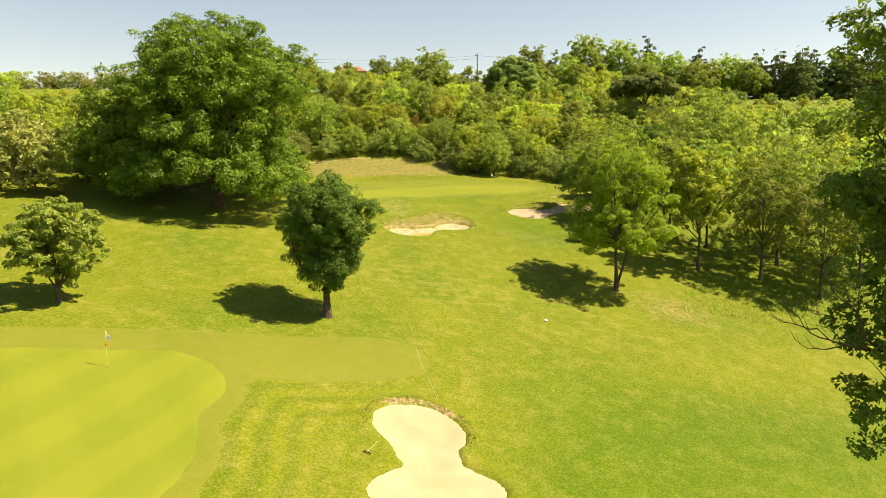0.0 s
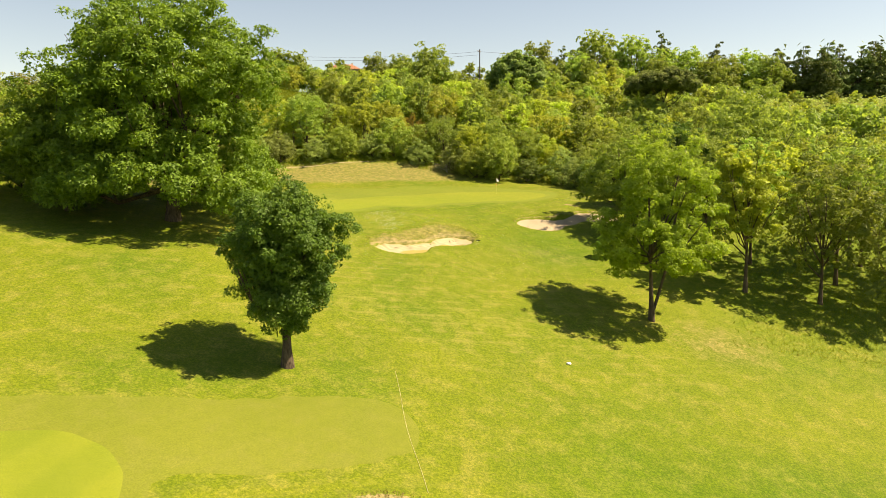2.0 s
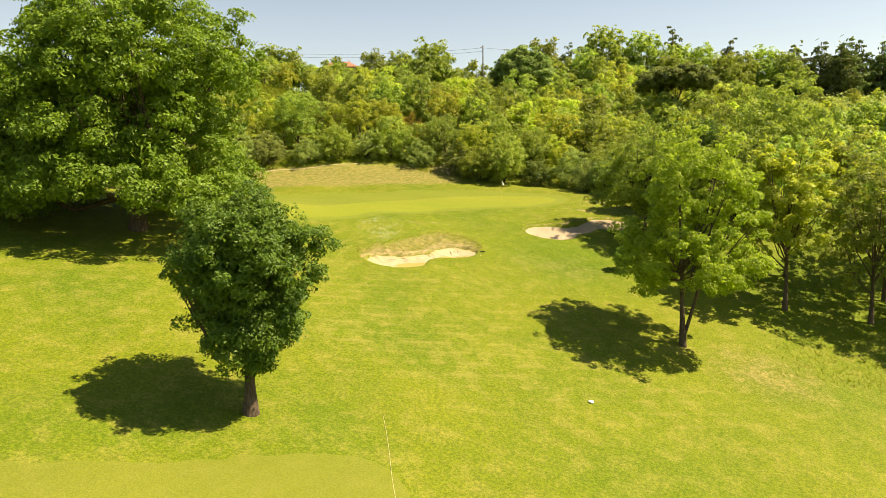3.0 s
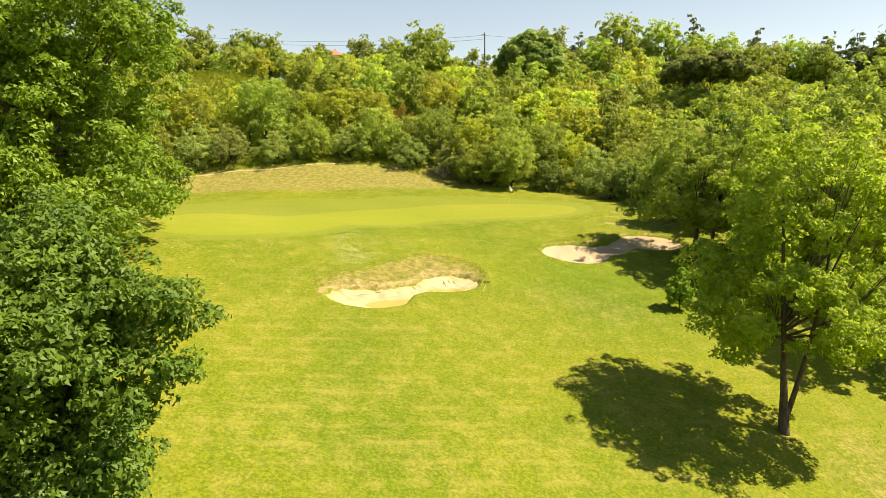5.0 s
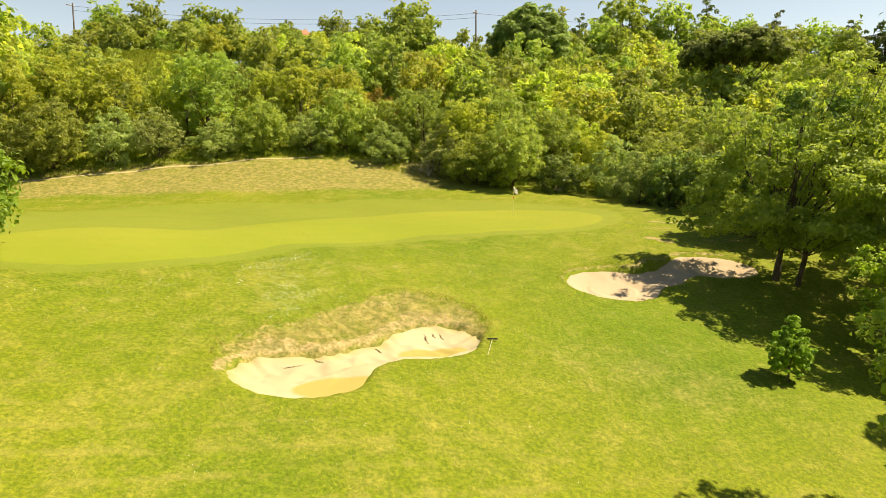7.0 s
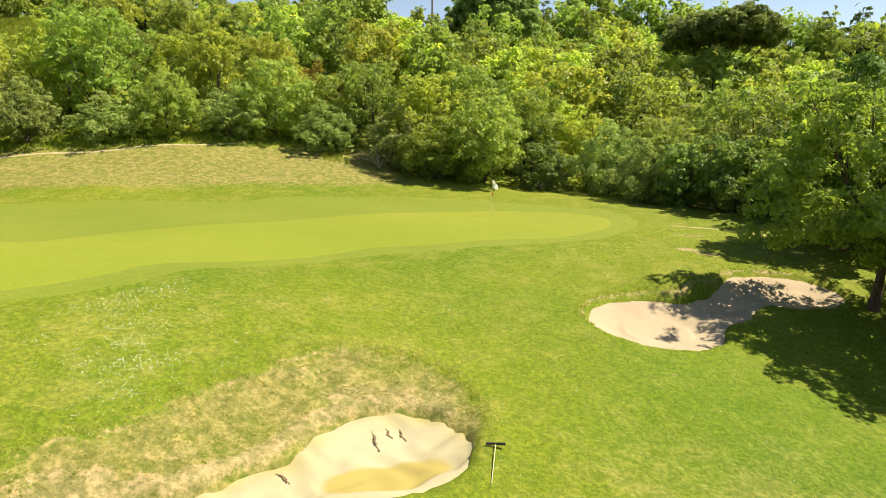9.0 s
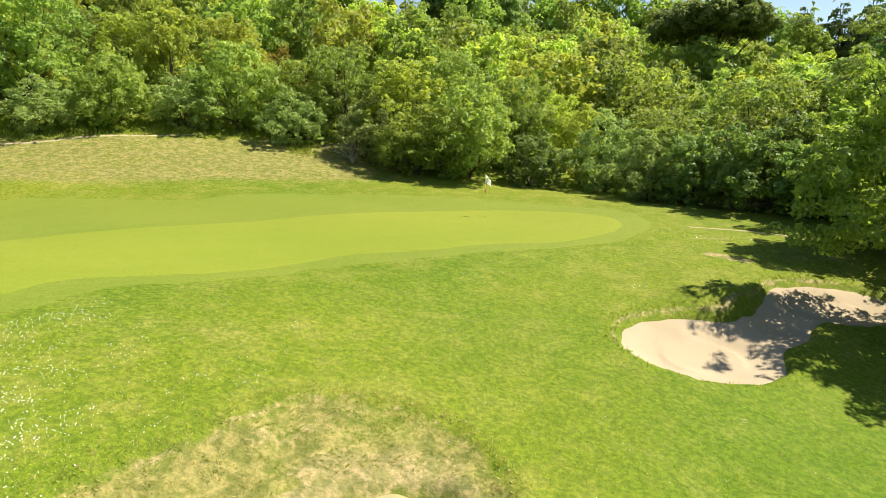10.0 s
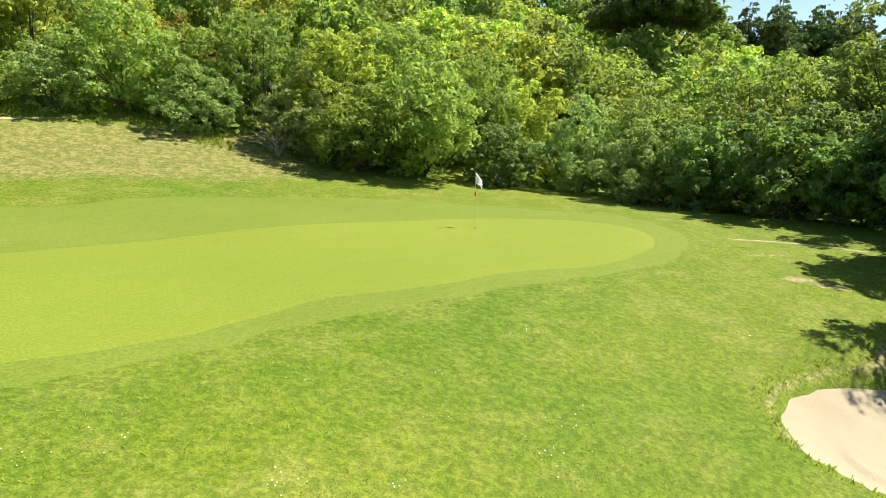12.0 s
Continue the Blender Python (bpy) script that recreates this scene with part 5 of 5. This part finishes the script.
TWIG = plain_material("dry_twigs", (0.34, 0.32, 0.28), 0.9, 0, 0.2)


def bare_shrub(seed):
    rng = np.random.default_rng(seed)
    runs = []
    for i in range(16):
        a, tilt = rng.uniform(0, 6.28), rng.uniform(0.2, 0.9)
        p, v = np.array((0.0, 0.0, 0.0)), np.array((math.cos(a) * tilt, math.sin(a) * tilt, 1.0))
        pts = [(tuple(p), 0.022)]
        for k in range(5):
            v = v + rng.normal(0, 0.25, 3)
            v /= np.linalg.norm(v)
            p = p + v * rng.uniform(0.35, 0.7)
            pts.append((tuple(p), 0.022 - 0.0036 * (k + 1)))
            if k > 0:
                q, w = p.copy(), v + rng.normal(0, 0.6, 3)
                w /= np.linalg.norm(w)
                runs.append([(tuple(q), 0.010), (tuple(q + w * 0.35), 0.007), (tuple(q + (w + rng.normal(0, 0.25, 3)) * 0.75), 0.003)])
        runs.append(pts)
    V, Q = tubes(runs, 4)
    return tagged(new("bare_shrub", raw_mesh("bare_shrub", V, Q, TWIG, True)), "leafless pale grey twiggy shrub in the hedge", "shrub", "bare shrubs")


twigs = stand(bare_shrub(95), -1.6, 117.6, 0, (0.75, 0.75, 0.75))
for x, y, turn, sc in ((10.5, 115.6, 200, 0.8), (21.5, 110.2, 300, 0.75)):
    copy_thing(twigs, pose(x, y, float(land(x, y)), 0, 0, turn) @ Matrix.Diagonal((sc, sc, sc, 1)))


# ---------------------------------------------------------------- things on the course
def flagstick(x, y, height, wind, label):
    ob = new("flagstick")
    z = float(land(x, y)) + 0.03
    V, Q = tubes([[((0, 0, -0.1), 0.010), ((0, 0, height), 0.008)]], 8)
    hold(ob, "pole", raw_mesh("pole", V, Q, STICK_PALE, True))
    V, Q = tubes([[((0, 0, height * 0.56), 0.03), ((0, 0, height * 0.60), 0.035), ((0, 0, height * 0.64), 0.03)]], 8)
    hold(ob, "marker_band", raw_mesh("marker_band", V, Q, RED_PAINT, True), "red height marker")
    bm = bmesh.new()
    cols, rws = 8, 6
    grid = [[None] * (rws + 1) for _ in range(cols + 1)]
    for i in range(cols + 1):
        for j in range(rws + 1):
            u, v = i / cols, j / rws
            px = 0.012 + 0.27 * u + 0.035 * math.sin(7 * u + 3 * v)
            pz = height - 0.03 - (0.34 + 0.28 * u) * v - 0.30 * u * (1 - v) - 0.02 * math.sin(6 * u)
            grid[i][j] = bm.verts.new((px, 0.05 * math.sin(8 * u + 2 * v) * u, pz))
    for i in range(cols):
        for j in range(rws):
            bm.faces.new((grid[i][j], grid[i + 1][j], grid[i + 1][j + 1], grid[i][j + 1]))
    bmesh.ops.solidify(bm, geom=bm.faces[:], thickness=0.004)
    part("flag", bm, WHITE_CLOTH, ob, "limp white cloth flag", True)
    # flat disc; the shade inside the cup is put into its dark colour
    bm = bmesh.new()
    bmesh.ops.create_circle(bm, cap_ends=True, segments=20, radius=0.054)
    hole = part("hole", bm, CUP_SHADE, ob, "flat dark disc for the shaded cup in the turf")
    hole.location = (0, 0, 0.004)
    ob.matrix_basis = pose(x, y, z, 0, 0, wind)
    return tagged(ob, label, "flagstick", "flagsticks")


flagstick(5.15, 103.2, 2.1, 12, "pale flagstick with a limp white flag on the raised green")
flagstick(-19.6, 37.6, 2.1, -20, "pale flagstick with a white flag on the near green")


def bunker_rake(x, y, turn, length, label):
    ob = new("bunker_rake")
    V, Q = tubes([[((0, 0, 0.05), 0.011), ((0, length * 0.5, 0.045), 0.011), ((0, length, 0.03), 0.010)]], 7)
    hold(ob, "handle", raw_mesh("handle", V, Q, RAKE_POLE, True), "pale handle")
    bm = bmesh.new()
    bmesh.ops.create_cube(bm, size=1, matrix=Matrix.Translation((0, 0, 0.055)) @ Matrix.Diagonal((0.46, 0.05, 0.05, 1)))
    bmesh.ops.bevel(bm, geom=bm.edges[:], offset=0.01, segments=2, affect="EDGES")
    part("head", bm, RAKE_DARK, ob, "black toothed head")
    for i in range(11):
        bm = bmesh.new()
        bmesh.ops.create_cone(bm, cap_ends=True, segments=6, radius1=0.004, radius2=0.009, depth=0.08, matrix=Matrix.Translation((-0.20 + 0.040 * i, -0.005, 0.0)))
        part("tooth", bm, RAKE_DARK, ob)
    dx = 0.6
    gx, gy = float(land(x + dx, y) - land(x - dx, y)) / (2 * dx), float(land(x, y + dx) - land(x, y - dx)) / (2 * dx)
    up = Vector((-gx, -gy, 1)).normalized()
    q = Vector((0, 0, 1)).rotation_difference(up)
    ob.matrix_basis = Matrix.Translation((x, y, float(land(x, y)) + 0.03)) @ q.to_matrix().to_4x4() @ pose(0, 0, 0, 0, 0, turn)
    return tagged(ob, label, "rake", "bunker rakes")


bunker_rake(2.15, 80.0, 168, 1.35, "bunker rake with a black head lying on the grass")
bunker_rake(-4.55, 34.75, -18, 1.3, "bunker rake with a black head beside the near bunker")


def hose():
    pts = []
    for i in range(40):
        t = i / 39
        x = -3.6 + 2.0 * t + 0.5 * t * t + 0.05 * math.sin(9 * t)
        y = 53.2 - 11.0 * t
        pts.append(((x, y, float(land(x, y)) + 0.012), 0.013))
    V, Q = tubes([pts], 6)
    return tagged(new("rope", raw_mesh("rope", V, Q, ROPE, True)), "thin pale rope lying on the mown slope", "rope")


hose()


def pebble(x, y, size, label):
    bm = bmesh.new()
    bmesh.ops.create_icosphere(bm, subdivisions=3, radius=size)
    for v in bm.verts:
        v.co *= 1 + 0.18 * noise.noise(v.co * 7)
        v.co.z *= 0.6
    ob = part("marker_stone", bm, STONE, None, "", True)
    ob.matrix_basis = pose(x, y, float(land(x, y)) + size * 0.3, 0, 0, 30)
    return tagged(ob, label, "stone")


pebble(7.85, 58.7, 0.17, "small white marker stone on the mown slope")


# ---------------------------------------------------------------- skyline buildings and wires
def house(x, y, turn):
    ob = new("house")
    bm = bmesh.new()
    bmesh.ops.create_cube(bm, size=1, matrix=Matrix.Translation((0, 0, 1.6)) @ Matrix.Diagonal((10, 7, 3.6, 1)))
    part("wall", bm, WALL, ob, "ochre plastered wall")
    bm = bmesh.new()
    v = [bm.verts.new(p) for p in ((-5.5, -4, 3.3), (5.5, -4, 3.3), (5.5, 4, 3.3), (-5.5, 4, 3.3), (-2.6, 0, 5.3), (2.6, 0, 5.3))]
    for f in ((0, 1, 5, 4), (1, 2, 5), (2, 3, 4, 5), (3, 0, 4), (3, 2, 1, 0)):
        bm.faces.new([v[i] for i in f])
    roof = part("roof", bm, TILE, ob, "hipped roof of orange-red tiles")
    bm = bmesh.new()
    for k in range(20):
        px = -5.2 + k * 0.545
        top = 5.3 if abs(px) < 2.6 else 5.3 - (abs(px) - 2.6) * 2.0 / 2.9
        fy = -4 * (5.3 - 3.3 - (top - 3.3)) / 2.0
        V, Q = tubes([[((px, -4.0, 3.36), 0.09), ((px, fy, top + 0.06), 0.09)]], 5)
        vs = [bm.verts.new(p) for p in V]
        for q in Q:
            bm.faces.new([vs[i] for i in q])
    part("tile_row", bm, TILE, roof)
    bm = bmesh.new()
    bmesh.ops.create_cube(bm, size=1, matrix=Matrix.Translation((2.6, 1.2, 5.2)) @ Matrix.Diagonal((0.6, 0.6, 1.3, 1)))
    part("chimney", bm, WALL, roof, "plastered chimney")
    for wx in (-3, 0, 3):
        bm = bmesh.new()
        bmesh.ops.create_cube(bm, size=1, matrix=Matrix.Translation((wx, -3.5, 1.9)) @ Matrix.Diagonal((1.0, 0.08, 1.3, 1)))
        part("window", bm, GLASS_DARK, ob, "dark window")
    ob.matrix_basis = pose(x, y, 19.8, 0, 0, turn) @ Matrix.Diagonal((0.7, 0.7, 0.7, 1))
    return tagged(ob, "ochre house with an orange tiled roof among the trees", "house")


house(-26.0, 172.0, 8)
for i in range(15):
    x, y = 24.0 + 5.6 * i, 200 + 2 * math.sin(i * 1.9)
    copy_thing(KINDS["far_mid"], pose(x, y, float(land(x, y)) - 0.3, 0, 0, 41 * i) @ Matrix.Diagonal((*(0.8 / v for v in KINDS["far_mid"].scale), 1)))
for key, x, y, sc in (("far_mid", -31.0, 166, 0.9), ("far_round", -21.0, 166, 0.85), ("far_lime", -26.5, 164, 0.92), ("far_mid", -29.5, 163, 0.8), ("far_round", 80, 184, 1.5), ("far_mid", 86, 186, 1.6), ("far_round", 93, 184, 1.5), ("far_mid", 99, 186, 1.6),
                        ("far_round", 106, 184, 1.5), ("far_mid", 112, 186, 1.6), ("far_round", 119, 184, 1.6), ("far_mid", 126, 186, 1.6), ("far_round", 134, 186, 1.7), ("far_lime", 64, 177, 1.3), ("far_mid", 71, 178, 1.4), ("far_lime", 78, 177, 1.4), ("far_mid", 85, 179, 1.4), ("far_lime", 92, 177, 1.4), ("far_mid", 99, 179, 1.4), ("far_lime", 107, 177, 1.5), ("far_mid", 115, 179, 1.5), ("far_lime", 123, 178, 1.5), ("far_mid", 57, 178, 1.3), ("far_mid", 142, 186, 1.6), ("far_round", 30, 184, 1.3), ("far_mid", 40, 186, 1.4), ("far_mid", 23, 186, 1.3), ("far_round", 50, 185, 1.4), ("far_mid", 60, 184, 1.4), ("far_round", 71, 185, 1.4), ("far_mid", 8, 172, 1.1), ("far_round", 15, 174, 1.1), ("far_mid", -2, 168, 1.0), ("far_round", -9, 166, 0.95)):
    put(key, x, y, sc * 0.76)


def power_pole(x, y, height):
    ob = new("power_pole")
    V, Q = tubes([[((0, 0, -0.3), 0.17), ((0, 0, height), 0.11)]], 9)
    hold(ob, "post", raw_mesh("post", V, Q, POLE_WOOD, True))
    bm = bmesh.new()
    bmesh.ops.create_cube(bm, size=1, matrix=Matrix.Translation((-0.35, 0, height - 0.5)) @ Matrix.Diagonal((1.5, 0.10, 0.12, 1)))
    part("crossarm", bm, POLE_WOOD, ob)
    for dx in (-1.0, -0.35, 0.3):
        bm = bmesh.new()
        bmesh.ops.create_cone(bm, cap_ends=True, segments=8, radius1=0.05, radius2=0.035, depth=0.2, matrix=Matrix.Translation((dx, 0, height - 0.34)))
        part("insulator", bm, STONE, ob)
    ob.matrix_basis = pose(x, y, float(land(x, y)), 0, 0, 62)
    return tagged(ob, "dark wooden power pole with a short crossarm on the hill", "power pole", "power poles")


power_pole(4.9, 170, 26.1 - float(land(4.9, 170)))
power_pole(-62.7, 170, 27.8 - float(land(-62.7, 170)))


def wire(x0, y0, z0, x1, y1, z1, sag):
    pts = []
    for i in range(25):
        t = i / 24
        pts.append(((x0 + (x1 - x0) * t, y0 + (y1 - y0) * t, z0 + (z1 - z0) * t - sag * 4 * t * (1 - t)), 0.022))
    V, Q = tubes([pts], 5)
    return tagged(new("power_line", raw_mesh("power_line", V, Q, WIRE, True)), "thin dark overhead wire between the poles", "cable", "overhead wires")


wire(4.9, 170, 25.6, -62.7, 170, 27.3, 1.6)
wire(4.9, 170, 24.9, -62.7, 170, 26.6, 1.6)
wire(4.9, 170, 25.6, 150, 205, 29.0, 2.6)
